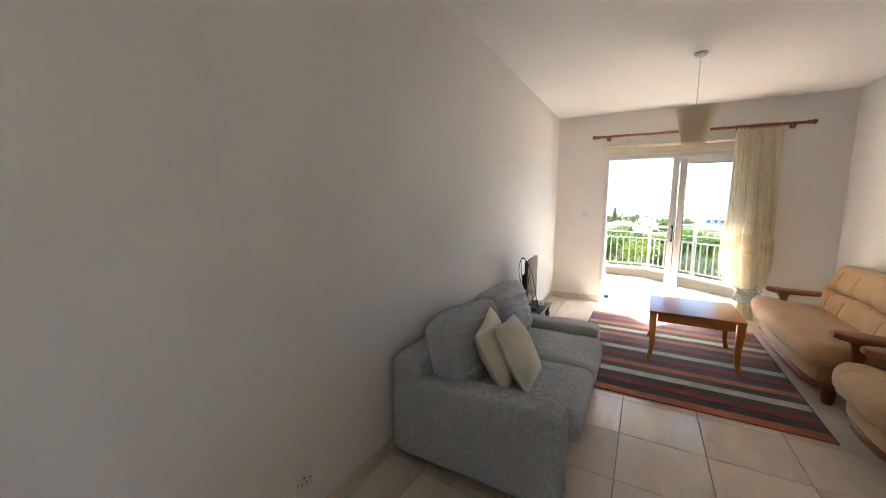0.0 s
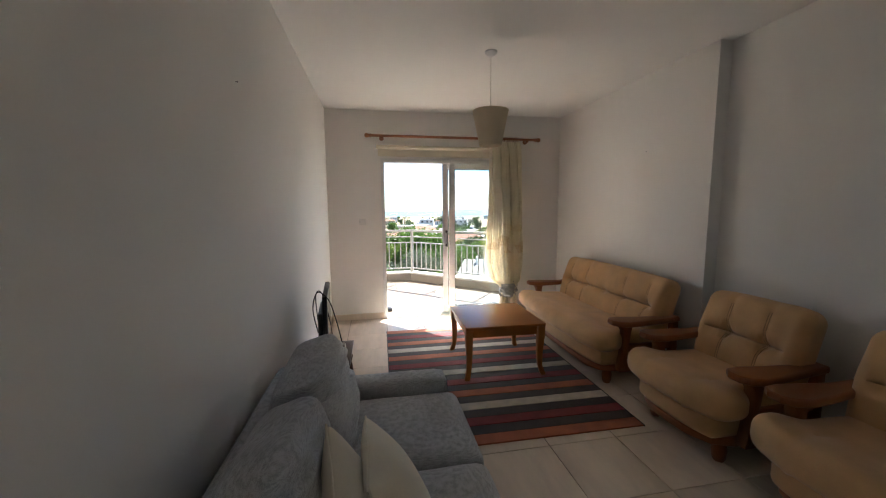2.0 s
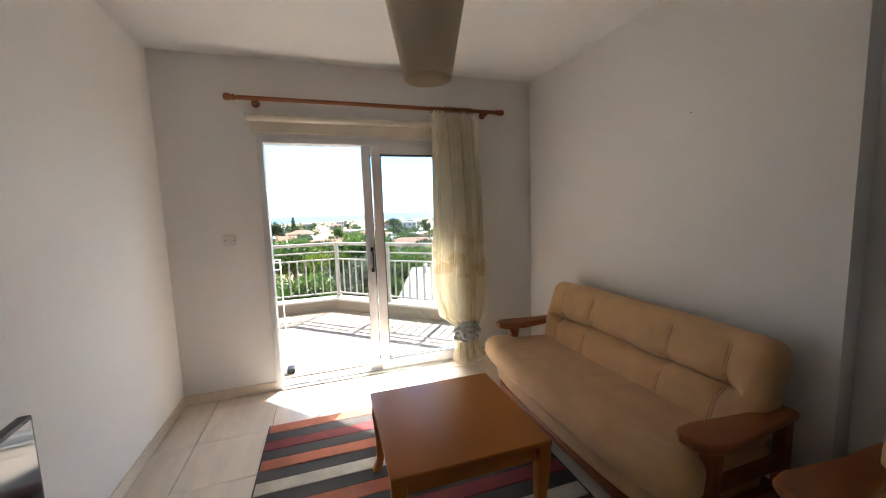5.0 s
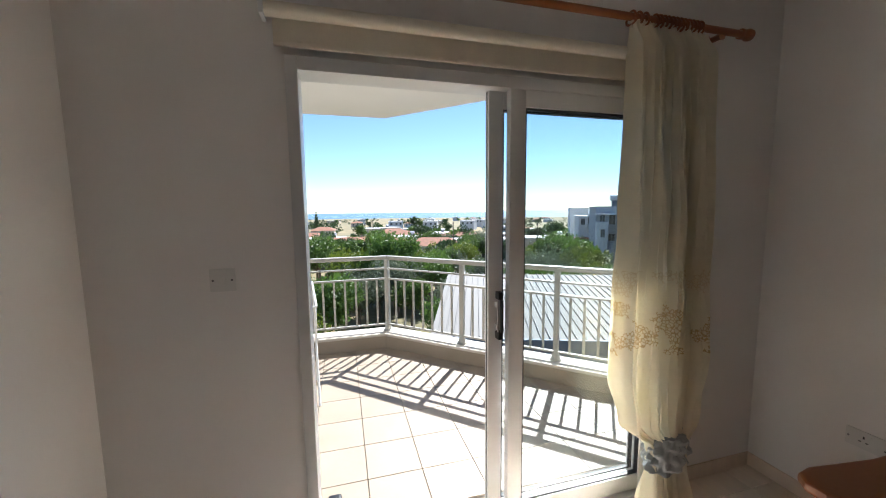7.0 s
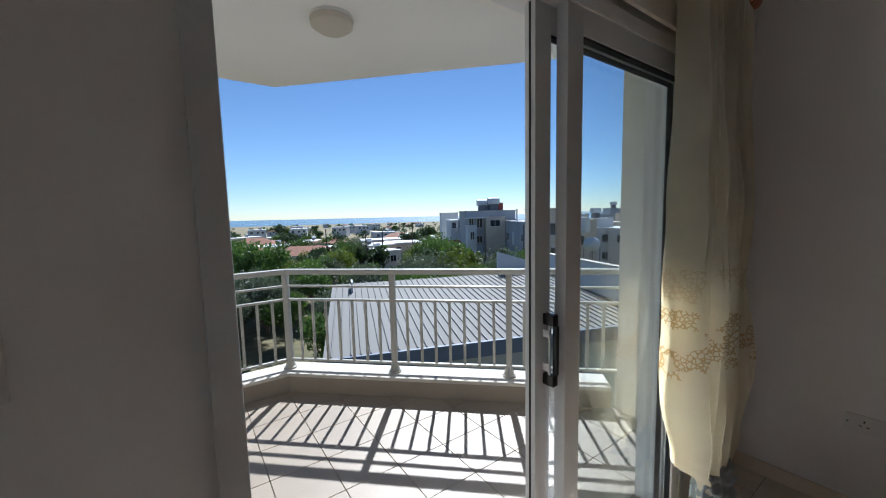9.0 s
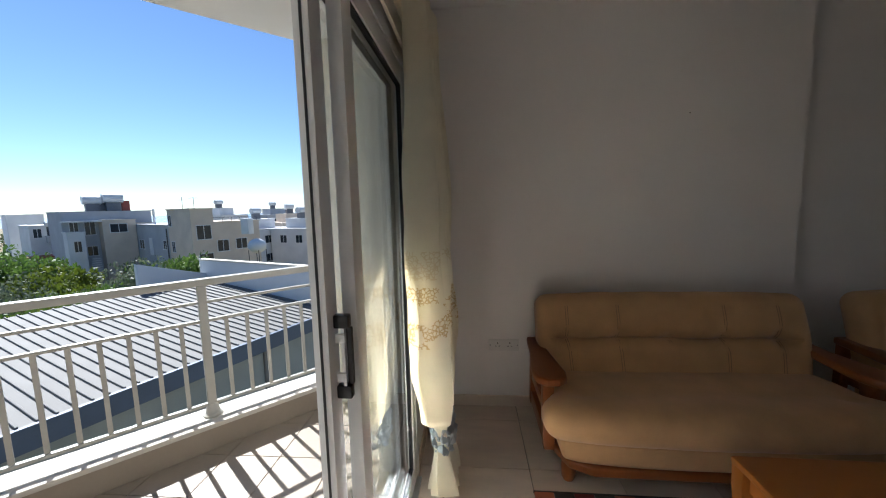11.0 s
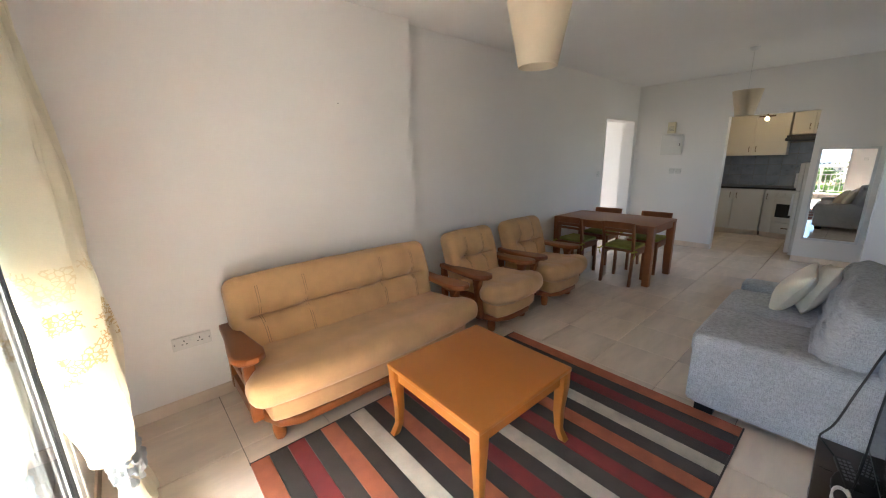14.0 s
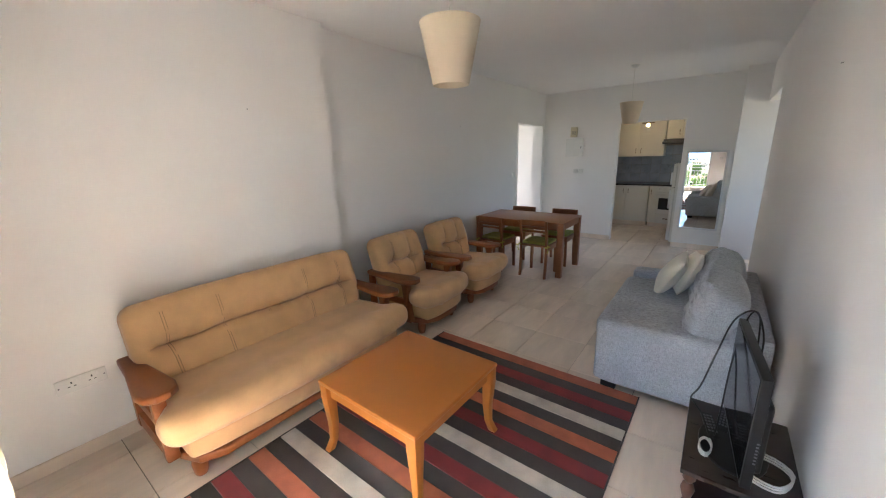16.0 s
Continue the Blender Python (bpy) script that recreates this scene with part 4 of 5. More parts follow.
for m in (pose(0, -3.06, 2.04, 0, 90, 0), pose(3.19, -1.71, 2.01, 0, -90, 0), pose(3.30, -4.6, 2.02, 0, -90, 0)):
    nl = tagged(part("wall_nail", lathe([(0.002, -0.002), (0.002, 0.008), (0.004, 0.008), (0.004, 0.010)], 10), M_STEEL), "small bare steel nail in white plaster", "nail")
    nl.matrix_world = m

# mirror
mir = thing("wall_mirror", "tall wall mirror in a thin white frame", "mirror", pose(0.61, -7.6, 0.97, 0, 0, 180))
for nm, r in (("frame_side", (-0.275, -0.245, -0.028, 0, -0.635, 0.635)), ("frame_side", (0.245, 0.275, -0.028, 0, -0.635, 0.635)), ("frame_rail", (-0.245, 0.245, -0.028, 0, 0.605, 0.635)), ("frame_rail", (-0.245, 0.245, -0.028, 0, -0.635, -0.605))):
    part(nm, rbox(*r, 0.005, 2), M_ALU, mir)
mm = bpy.data.materials.new("mirror_silver")
mm.use_nodes = True
mb = mm.node_tree.nodes["Principled BSDF"]
mb.inputs["Metallic"].default_value, mb.inputs["Roughness"].default_value = 1.0, 0.01
mb.inputs["Base Color"].default_value = (0.92, 0.93, 0.93, 1)
part("mirror_glass", boxes((-0.245, 0.245, -0.016, -0.006, -0.605, 0.605)), mm, mir, "clear mirror glass", False)

# ---- kitchen ----
M_CAB = surface("white_cabinet", (0.72, 0.70, 0.64), 0.45, 0.03, 2, 50, 0.01)
M_UPCAB = surface("cream_cabinet", (0.66, 0.61, 0.52), 0.45, 0.03, 2, 50, 0.01)
M_COUNTER = surface("dark_worktop", (0.028, 0.026, 0.028), 0.3, 0.25, 30, 200, 0)
M_SPLASH = surface("grey_wall_tile", (0.26, 0.28, 0.32), 0.3, 0.15, 6, 50, 0.02, random_tint=0.08)
M_BRASS = surface("antique_handle", (0.20, 0.14, 0.08), 0.35, 0.1, 6, 50, 0, 1.0)
setting("kitchen_ceiling", boxes((0.25, 3.15, -10.0, -7.76, 2.26, 2.34)), M_CEIL, "lowered white kitchen ceiling", "ceiling")


def cabinet(name, label, m, w, d, z0, z1, mat, doors=1, plinth=0.1):
    ob = thing(name, label, "cabinet", m, "kitchen cabinets")
    part("body", boxes((-w / 2, w / 2, 0, d, z0 + plinth, z1)), mat, ob, "", False)
    if plinth:
        part("plinth", boxes((-w / 2, w / 2, 0.05, d, z0, z0 + plinth)), M_TILE, ob, "", False)
    for i in range(doors):
        a = -w / 2 + w * i / doors
        dr = part("door", rbox(a + 0.003, a + w / doors - 0.003, -0.02, -0.001, z0 + plinth + 0.004, z1 - 0.004, 0.004), mat, ob)
        hx = a + 0.05 if (i % 2 == 1 or doors == 1) else a + w / doors - 0.05
        hz = z1 - 0.12 if plinth else z0 + 0.12
        part("handle", sweep([(hx, -0.02, hz - 0.05), (hx, -0.045, hz - 0.03), (hx, -0.048, hz), (hx, -0.045, hz + 0.03), (hx, -0.02, hz + 0.05)], 0.006, 7), M_BRASS, dr, "dark brass handle")
    return ob


cabinet("base_cabinet", "white kitchen base cabinet with two doors", pose(2.05, -9.36, 0, 0, 0, 180), 0.9, 0.62, 0, 0.88, M_CAB, 2)
cabinet("base_cabinet", "white kitchen base cabinet beside corner", pose(2.80, -9.36, 0, 0, 0, 180), 0.58, 0.62, 0, 0.88, M_CAB, 1)
cabinet("corner_cabinet", "narrow white corner cabinet beside oven", pose(1.50, -9.33, 0, 0, 0, 168), 0.17, 0.55, 0, 0.88, M_CAB, 1)
cabinet("wall_cabinet", "cream kitchen wall cabinet with two doors", pose(1.93, -9.66, 0, 0, 0, 180), 0.98, 0.33, 1.50, 2.25, M_UPCAB, 2, 0)
cabinet("wall_cabinet", "cream kitchen wall cabinet in corner", pose(2.75, -9.66, 0, 0, 0, 180), 0.62, 0.33, 1.50, 2.25, M_UPCAB, 1, 0)
cabinet("wall_cabinet", "short cream cabinet above cooker hood", pose(1.12, -9.55, 0, 0, 0, 165), 0.6, 0.30, 1.86, 2.25, M_UPCAB, 2, 0)
setting("worktop", bevelled(prism([(3.12, -9.34), (1.45, -9.34), (0.94, -9.18), (0.5, -9.18), (0.5, -9.99), (3.12, -9.99)], 0.885, 0.92), 0.004), M_COUNTER, "dark speckled kitchen worktop", "worktop")
splash = setting("splashback", boxes((0.5, 3.12, -9.998, -9.99, 0.92, 1.86)), M_GROUT, "grey tiled kitchen splashback", "wall tiles")
sm = mesh_of("wall_tile", rbox(-0.098, 0.098, 0, 0.008, -0.098, 0.098, 0.002, 1), M_SPLASH, False)
for i in range(13):
    for j in range(4):
        t = new("wall_tile", sm)
        t.parent, t.location = splash, (0.6 + 0.2 * i, -9.99, 1.02 + 0.2 * j)
oven = thing("oven", "white built-in oven with dark glass window", "oven", pose(1.20, -9.25, 0, 0, 0, 163))
part("body", boxes((-0.28, 0.28, 0, 0.5, 0.1, 0.88)), M_CAB, oven, "", False)
part("plinth", boxes((-0.28, 0.28, 0.04, 0.5, 0, 0.1)), M_TILE, oven, "", False)
part("control_panel", rbox(-0.28, 0.28, -0.02, 0, 0.77, 0.875, 0.004), M_CAB, oven)
for i in range(5):
    part("knob", lathe([(0.016, 0), (0.014, 0.018)], 14, Matrix.Translation((-0.2 + 0.1 * i, -0.02, 0.82)) @ Matrix.Rotation(radians(90), 4, "X")), M_CAB, oven)
od = part("oven_door", rbox(-0.28, 0.28, -0.025, 0, 0.32, 0.76, 0.006), M_CAB, oven)
part("window", rbox(-0.19, 0.19, -0.028, -0.025, 0.40, 0.64, 0.002), M_BLACK, od, "dark oven glass")
part("handle", rbox(-0.22, 0.22, -0.06, -0.045, 0.70, 0.72, 0.005), M_CAB, od)
part("drawer", rbox(-0.28, 0.28, -0.022, 0, 0.11, 0.30, 0.005), M_CAB, oven)
part("drawer_handle", rbox(-0.06, 0.06, -0.045, -0.022, 0.20, 0.215, 0.003), M_BRASS, oven)
hood = thing("cooker_hood", "black slim cooker hood under cabinet", "cooker hood", pose(1.14, -9.42, 1.74, 0, 0, 165))
part("canopy", rbox(-0.29, 0.29, -0.10, 0.4, 0, 0.10, 0.012, 2), M_BLACK, hood)
part("front_lip", rbox(-0.29, 0.29, -0.14, -0.10, 0.0, 0.055, 0.006), M_BLACK, hood)
fridge = thing("refrigerator", "white refrigerator beside the kitchen opening", "refrigerator", pose(0.745, -8.11, 0))
part("cabinet_body", rbox(-0.30, 0.26, -0.29, 0.29, 0.03, 1.40, 0.012, 2), M_CAB, fridge)
part("upper_door", rbox(0.262, 0.315, -0.285, 0.285, 1.0, 1.395, 0.012, 2), M_CAB, fridge)
part("lower_door", rbox(0.262, 0.315, -0.285, 0.285, 0.06, 0.99, 0.012, 2), M_CAB, fridge)
part("handle", rbox(0.315, 0.345, 0.23, 0.25, 0.62, 0.95, 0.005), M_ALU, fridge)
part("handle", rbox(0.315, 0.345, 0.23, 0.25, 1.04, 1.25, 0.005), M_ALU, fridge)
for y in (-0.25, 0.25):
    part("foot", boxes((-0.25, 0.22, y - 0.02, y + 0.02, 0, 0.03)), M_BLACK, fridge, "", False)
M_BULB = bpy.data.materials.new("warm_bulb_glow")
M_BULB.use_nodes = True
bb = M_BULB.node_tree.nodes["Principled BSDF"]
bb.inputs["Emission Color"].default_value, bb.inputs["Emission Strength"].default_value = (1.0, 0.72, 0.35, 1), 6.0
kl = thing("kitchen_ceiling_lamp", "small brass kitchen ceiling lamp, lit", "ceiling lamp", pose(1.69, -8.95, 2.26))
part("plate", rbox(-0.11, 0.11, -0.03, 0.03, -0.11, -0.09, 0.006), M_BRASS, kl)
part("stem", lathe([(0.012, -0.09), (0.010, -0.05), (0.03, -0.012), (0.032, 0)], 14), M_BRASS, kl)
part("bulb", lathe([(0.004, -0.175), (0.022, -0.165), (0.028, -0.145), (0.018, -0.12), (0.014, -0.11)], 16), M_BULB, kl, "glowing warm bulb")

# ---- floor tiles and skirting ----
fl = bpy.data.objects["floor"]
G, JT = 0.46, 0.0042
tile_me = mesh_of("floor_tile", rbox(-G / 2 + JT / 2, G / 2 - JT / 2, -G / 2 + JT / 2, G / 2 - JT / 2, -0.012, 0, 0.0012, 1), M_TILE, False)


def lay_tiles(x0, x1, y0, y1, ox, oy, g, name, parent, mat, shared, inside=None):
    """Square tiles on a grid; those at the edges are cut."""
    i0, i1 = math.floor((x0 - ox) / g), math.ceil((x1 - ox) / g)
    j0, j1 = math.floor((y0 - oy) / g), math.ceil((y1 - oy) / g)
    for i in range(i0, i1):
        for j in range(j0, j1):
            a, b, c, d = ox + i * g, ox + (i + 1) * g, oy + j * g, oy + (j + 1) * g
            a2, b2, c2, d2 = max(a, x0), min(b, x1), max(c, y0), min(d, y1)
            if b2 - a2 < 0.02 or d2 - c2 < 0.02 or (inside and not inside((a2 + b2) / 2, (c2 + d2) / 2)):
                continue
            cx, cy = (a2 + b2) / 2, (c2 + d2) / 2
            if b2 - a2 > g - 0.001 and d2 - c2 > g - 0.001:
                t = new(name, shared)
            else:
                w, h = (b2 - a2) / 2 - JT / 2, (d2 - c2) / 2 - JT / 2
                t = new(name, mesh_of(name, rbox(-w, w, -h, h, -0.012, 0, 0.0012, 1), mat, False))
            t.location, t.parent = (cx, cy, 0), parent


lay_tiles(0.0, 3.30, -7.6, 0.0, 0.705, -0.155, G, "floor_tile", fl, M_TILE, tile_me, lambda x, y: x < 3.19 or y < -2.42)
lay_tiles(0.25, 3.15, -10.0, -7.6, 0.705, -0.155, G, "floor_tile", fl, M_TILE, tile_me)
lay_tiles(-1.6, 0.0, -7.6, -5.4, 0.705, -0.155, G, "floor_tile", fl, M_TILE, tile_me)
lay_tiles(3.30, 5.5, -8.4, -5.6, 0.705, -0.155, G, "floor_tile", fl, M_TILE, tile_me)
bs = bpy.data.objects["balcony_slab"]
GB = 0.325
btile_me = mesh_of("balcony_tile", rbox(-GB / 2 + JT / 2, GB / 2 - JT / 2, -GB / 2 + JT / 2, GB / 2 - JT / 2, -0.012, 0, 0.0012, 1), M_BTILE, False)
lay_tiles(-1.5, 3.20, 0.22, 2.545, 0.95, 0.51, GB, "balcony_tile", bs, M_BTILE, btile_me, lambda x, y: x + y < 4.2)
for nm, r in (("a", (0, 0.012, -5.8, 0, 0, 0.082)), ("b", (0.012, 0.68, -0.012, 0, 0, 0.082)), ("c", (2.49, 3.178, -0.012, 0, 0, 0.082)), ("d", (3.178, 3.19, -2.42, 0, 0, 0.082)), ("e", (3.19, 3.30, -2.432, -2.42, 0, 0.082)),
              ("f", (3.288, 3.30, -6.38, -2.432, 0, 0.082)), ("g", (1.95, 3.30, -7.6, -7.588, 0, 0.082)), ("h", (0.28, 0.95, -7.6, -7.588, 0, 0.082)), ("i", (0.28, 0.292, -7.588, -7.25, 0, 0.082))):
    setting("baseboard", bevelled(boxes(r), 0.003, 1), M_TILE, "beige tile skirting along the wall", "baseboard")
setting("door_lining", boxes((3.29, 3.30, -6.38, -6.34, 0, 2.16), (3.29, 3.30, -7.5, -7.46, 0, 2.16), (3.29, 3.30, -7.46, -6.38, 2.14, 2.16)), M_WALL, "white painted doorway trim", "door trim")

# ---- land and sea ----
def ground_z(x, y):
    r = math.hypot(x, y)
    return -8.3 - 0.0145 * max(0, r - 25) + 0.25 * noise.noise((x * 0.05, y * 0.05, 0))


steps = [0, 6, 12, 20, 30, 42, 56, 75, 100, 135, 180, 240, 320, 430, 580, 780, 1050, 1300, 1500, 1700, 2200]
bm = bmesh.new()
rings = []
for r in steps[1:]:
    rings.append([bm.verts.new((r * math.cos(a), r * math.sin(a), ground_z(r * math.cos(a), r * math.sin(a)))) for a in [2 * math.pi * k / 72 for k in range(72)]])
c = bm.verts.new((0, 0, -8.3))
for k in range(72):
    bm.faces.new((c, rings[0][k], rings[0][(k + 1) % 72]))
for p, q in zip(rings, rings[1:]):
    for k in range(72):
        bm.faces.new((p[k], q[k], q[(k + 1) % 72], p[(k + 1) % 72]))
setting("ground", bm, M_LAND, "dry grassy ground sloping to the coast", "ground", True)
M_SEA = surface("sea_water", (0.035, 0.10, 0.17), 0.25, 0.1, 0.01, 0.3, 0.0)
bm = bmesh.new()
bmesh.ops.create_circle(bm, cap_ends=True, segments=64, radius=12000, matrix=Matrix.Translation((0, 0, -30)))
setting("water", bm, M_SEA, "hazy blue sea on the horizon", "sea")
M_ASPH = surface("asphalt", (0.10, 0.10, 0.10), 0.9, 0.1, 0.5, 20, 0.05)
bm = bmesh.new()
prev = None
for k in range(40):
    r = 35 + k * 6
    a = radians(62 + 5 * math.sin(k * 0.12))
    p = [bm.verts.new((r * math.cos(a + s * 2.2 / r), r * math.sin(a + s * 2.2 / r), ground_z(r * math.cos(a), r * math.sin(a)) + 0.3)) for s in (-1, 1)]
    if prev:
        bm.faces.new((prev[0], prev[1], p[1], p[0]))
    prev = p
setting("road", bm, M_ASPH, "grey street between the houses", "road")

# ---- trees ----
def leaf_material(name, a, b):
    m = surface(name, a, 0.6, 0.2, 0.7, 6, 0, second=b, random_tint=0.15)
    n, ln = m.node_tree.nodes, m.node_tree.links
    bs_, out = n["Principled BSDF"], n["Material Output"]
    tr, ms = n.new("ShaderNodeBsdfTranslucent"), n.new("ShaderNodeMixShader")
    ln.new(bs_.inputs["Base Color"].links[0].from_socket, tr.inputs["Color"])
    ms.inputs["Fac"].default_value = 0.3
    ln.new(bs_.outputs["BSDF"], ms.inputs[1])
    ln.new(tr.outputs["BSDF"], ms.inputs[2])
    ln.new(ms.outputs["Shader"], out.inputs["Surface"])
    return m


M_LEAF = leaf_material("green_leaves", (0.12, 0.20, 0.035), (0.05, 0.09, 0.018))
M_OLIVE = leaf_material("olive_leaves", (0.14, 0.165, 0.10), (0.06, 0.08, 0.045))
M_LIME = leaf_material("lime_leaves", (0.16, 0.20, 0.02), (0.07, 0.11, 0.012))
M_DARKLEAF = leaf_material("dark_leaves", (0.055, 0.09, 0.03), (0.025, 0.042, 0.016))
M_BARK = surface("bark", (0.16, 0.12, 0.09), 0.9, 0.2, 6, 40, 0.3)


def tree_parts(seed, height, spread, leaves, size, narrow=False):
    rnd = random.Random(seed)
    bm = bmesh.new()
    th = height * (0.1 if narrow else 0.4)
    tube(bm, (0, 0, -0.3), (0.1, 0.05, th), 0.16, 0.11, 8)
    blobs = []
    if narrow:
        blobs = [((0, 0, height * (0.1 + 0.85 * k / 8)), spread * (1 - (k / 8.5) ** 1.6) + 0.1) for k in range(9)]
        tube(bm, (0.1, 0.05, th), (0, 0, height * 0.9), 0.1, 0.03, 6)
    else:
        for k in range(9):
            a, d = rnd.uniform(0, 6.283), spread * rnd.uniform(0.15, 0.75)
            p = (d * math.cos(a), d * math.sin(a), height * rnd.uniform(0.5, 0.86))
            tube(bm, (0.1, 0.05, th - 0.1), p, 0.07, 0.02, 6)
            blobs.append((p, spread * rnd.uniform(0.33, 0.55)))
    me_t = mesh_of("trunk", bm, M_BARK)
    verts, faces = [], []
    for k in range(leaves):
        (bx, by, bz), r = blobs[rnd.randrange(len(blobs))]
        d = Vector((rnd.gauss(0, 1), rnd.gauss(0, 1), rnd.gauss(0, 0.8))).normalized()
        p = Vector((bx, by, bz)) + d * r * (rnd.random() ** 0.35) * (1 + 0.3 * noise.noise(d * 3 + Vector((seed, 0, 0))))
        q = Euler((rnd.uniform(0, 6.3), rnd.uniform(0, 6.3), rnd.uniform(0, 6.3))).to_quaternion()
        s = size * rnd.uniform(0.6, 1.4)
        i = len(verts)
        for u, v, w in ((-1, 0, 0), (0, -0.5, 0.12), (1, 0, 0), (0, 0.5, 0.12)):
            verts.append(p + q @ Vector((u * s, v * s, w * s)))
        faces.append((i, i + 1, i + 2, i + 3))
    return me_t, verts, faces


def tree(name, label, seed, height, spread, leaves, size, mat, group, narrow=False):
    ob = thing(name, label, "tree", None, group)
    me_t, verts, faces = tree_parts(seed, height, spread, leaves, size, narrow)
    t = new("trunk", me_t)
    t.parent = ob
    me = bpy.data.meshes.new("crown")
    me.from_pydata([tuple(v) for v in verts], [], faces)
    me.materials.append(mat)
    c = new("crown", me)
    c.parent = ob
    return ob


def plant(protos, spots, seed):
    """The first spots take the prototypes themselves, the rest copies."""
    rnd = random.Random(seed)
    used = set()
    for x, y, s in spots:
        p = rnd.choice(protos)
        m = Matrix.Translation((x, y, ground_z(x, y))) @ Matrix.Rotation(rnd.uniform(0, 6.28), 4, "Z")
        if p not in used:
            used.add(p)
            p.matrix_world = m @ Matrix.Diagonal((s, s, s, 1))
        else:
            q = copy_thing(p, m)
            q.scale = (s, s, s)


def polar(az, r):
    return r * math.cos(radians(az)), r * math.sin(radians(az))


near = [tree("leafy_tree", "bushy green orchard tree", k, 5.0, 2.6, 5200, 0.13, M_LEAF, "orchard trees") for k in (1, 2)]
near += [tree("olive_tree", "grey-green olive tree in orchard", k, 4.6, 2.5, 5200, 0.10, M_OLIVE, "orchard trees") for k in (3, 4)]
near += [tree("lime_tree", "yellow-green bushy orchard tree", 5, 4.2, 2.2, 4200, 0.12, M_LIME, "orchard trees")]
spots = []
rnd = random.Random(7)
for az, r, s in ((112, 11, 0.95), (103, 15, 1.1), (97, 18.5, 1.0), (120, 17, 1.1), (92, 23, 1.1), (86, 27, 1.0), (108, 22, 1.15), (80, 32, 1.15), (98, 29, 1.15), (115, 28, 1.1), (74, 36, 1.1), (88, 38, 1.35), (82, 42, 1.5), (93, 46, 1.4), (104, 37, 1.2)):
    spots.append((*polar(az, r), s))
for k in range(85):
    az = rnd.uniform(53, 122)
    r = rnd.uniform(27, 95)
    if abs(az - 62) < 3 and r > 33:
        continue
    spots.append((*polar(az, r), rnd.uniform(0.75, 1.25)))
for az, r, s in ((49, 31, 1.05), (46, 30, 1.1), (44.5, 28, 1.05), (42, 29, 1.1), (40, 30, 1.0), (52, 29, 1.1), (55, 32, 1.2), (58, 28, 1.1), (50.5, 36, 1.2), (56, 38, 1.3), (48, 24, 1.15), (45, 34, 1.35), (51, 40, 1.4), (54, 25, 1.1), (53, 45, 1.5), (57, 48, 1.4), (41, 34, 1.3), (60, 26, 1.0), (64, 24, 0.95), (68, 26, 1.0), (70, 21, 0.85), (38, 31, 0.9)):
    spots.append((*polar(az, r), s))
plant(near, spots, 3)
cyp = [tree("cypress_tree", "slim dark cypress tree", 11, 6.5, 0.75, 3200, 0.09, M_DARKLEAF, "cypress trees", True)]
plant(cyp, [(*polar(82, 13), 0.85), (*polar(93.5, 190), 1.9), (*polar(78, 16), 0.5)], 4)
far = [tree("town_tree", "rounded green tree among the houses", k, 6.0, 3.2, 900, 0.42, M_LEAF if k % 2 else M_DARKLEAF, "trees in the town") for k in (21, 22, 23)]
spots = []
for k in range(330):
    az, r = rnd.uniform(15, 128), 60 * (13 ** rnd.random())
    spots.append((*polar(az, r), rnd.uniform(0.5, 0.95)))
plant(far, spots[:290], 5)
wv, wf = [], []
for k in range(420):
    x, y = polar(rnd.uniform(20, 126), 170 * (6 ** rnd.random()))
    s = rnd.uniform(1.6, 3.4)
    for j in range(90):
        d = Vector((rnd.gauss(0, 1), rnd.gauss(0, 1), rnd.gauss(0, 0.8))).normalized() * s * rnd.random() ** 0.4
        p = Vector((x, y, ground_z(x, y) + s * 0.85)) + d
        q = Euler((rnd.uniform(0, 6.3), rnd.uniform(0, 6.3), rnd.uniform(0, 6.3))).to_quaternion()
        i = len(wv)
        wv += [tuple(p + q @ Vector((u * s * 0.2, v * s * 0.2, 0))) for u, v in ((-1, 0), (0, -0.6), (1, 0), (0, 0.6))]
        wf.append((i, i + 1, i + 2, i + 3))
me = bpy.data.meshes.new("far_woods")
me.from_pydata(wv, [], wf)
me.materials.append(M_DARKLEAF)
tagged(new("far_woods", me), "dark green trees scattered through the distant town", "trees", "", "stuff")
big = [tree("town_tree", "broad dark tree on the skyline", 31, 8.0, 4.6, 1500, 0.4, M_DARKLEAF, "trees in the town")]
plant(big, [(*polar(95.6, 180), 1.1), (*polar(97, 185), 1.0), (*polar(57, 120), 0.9), (*polar(79, 260), 1.1)], 6)
yel = [tree("flowering_tree", "yellow flowering tree among houses", 41, 4.5, 2.2, 2500, 0.14, leaf_material("yellow_flowers", (0.34, 0.26, 0.02), (0.14, 0.16, 0.02)), "trees in the town")]
plant(yel, [(*polar(22.5, 34), 1.1), (*polar(70, 33), 0.7)], 8)

# ---- metal-roofed hall next door ----
U, N = Vector((0.936, -0.352, 0)), Vector((0.352, 0.936, 0))
hall = thing("metal_roofed_hall", "low hall with pale ribbed metal roof", "building")
HM = Matrix(((U.x, N.x, 0, 2.9), (U.y, N.y, 0, 6.95), (0, 0, 1, 0), (0, 0, 0, 1)))
tilt = HM @ Matrix.Translation((0, 0, -1.5)) @ Matrix.Rotation(math.atan(0.5 / 5.7), 4, "X")
roof = part("roof_sheet", boxes((-0.05, 8.6, -0.12, 5.75, -0.05, 0)), M_ROOF, hall, "pale ribbed roof sheet", False)
roof.matrix_world = tilt
rib_me = mesh_of("rib", rbox(-0.016, 0.016, -0.12, 5.75, 0.0, 0.036, 0.006, 1), M_RIB, False)
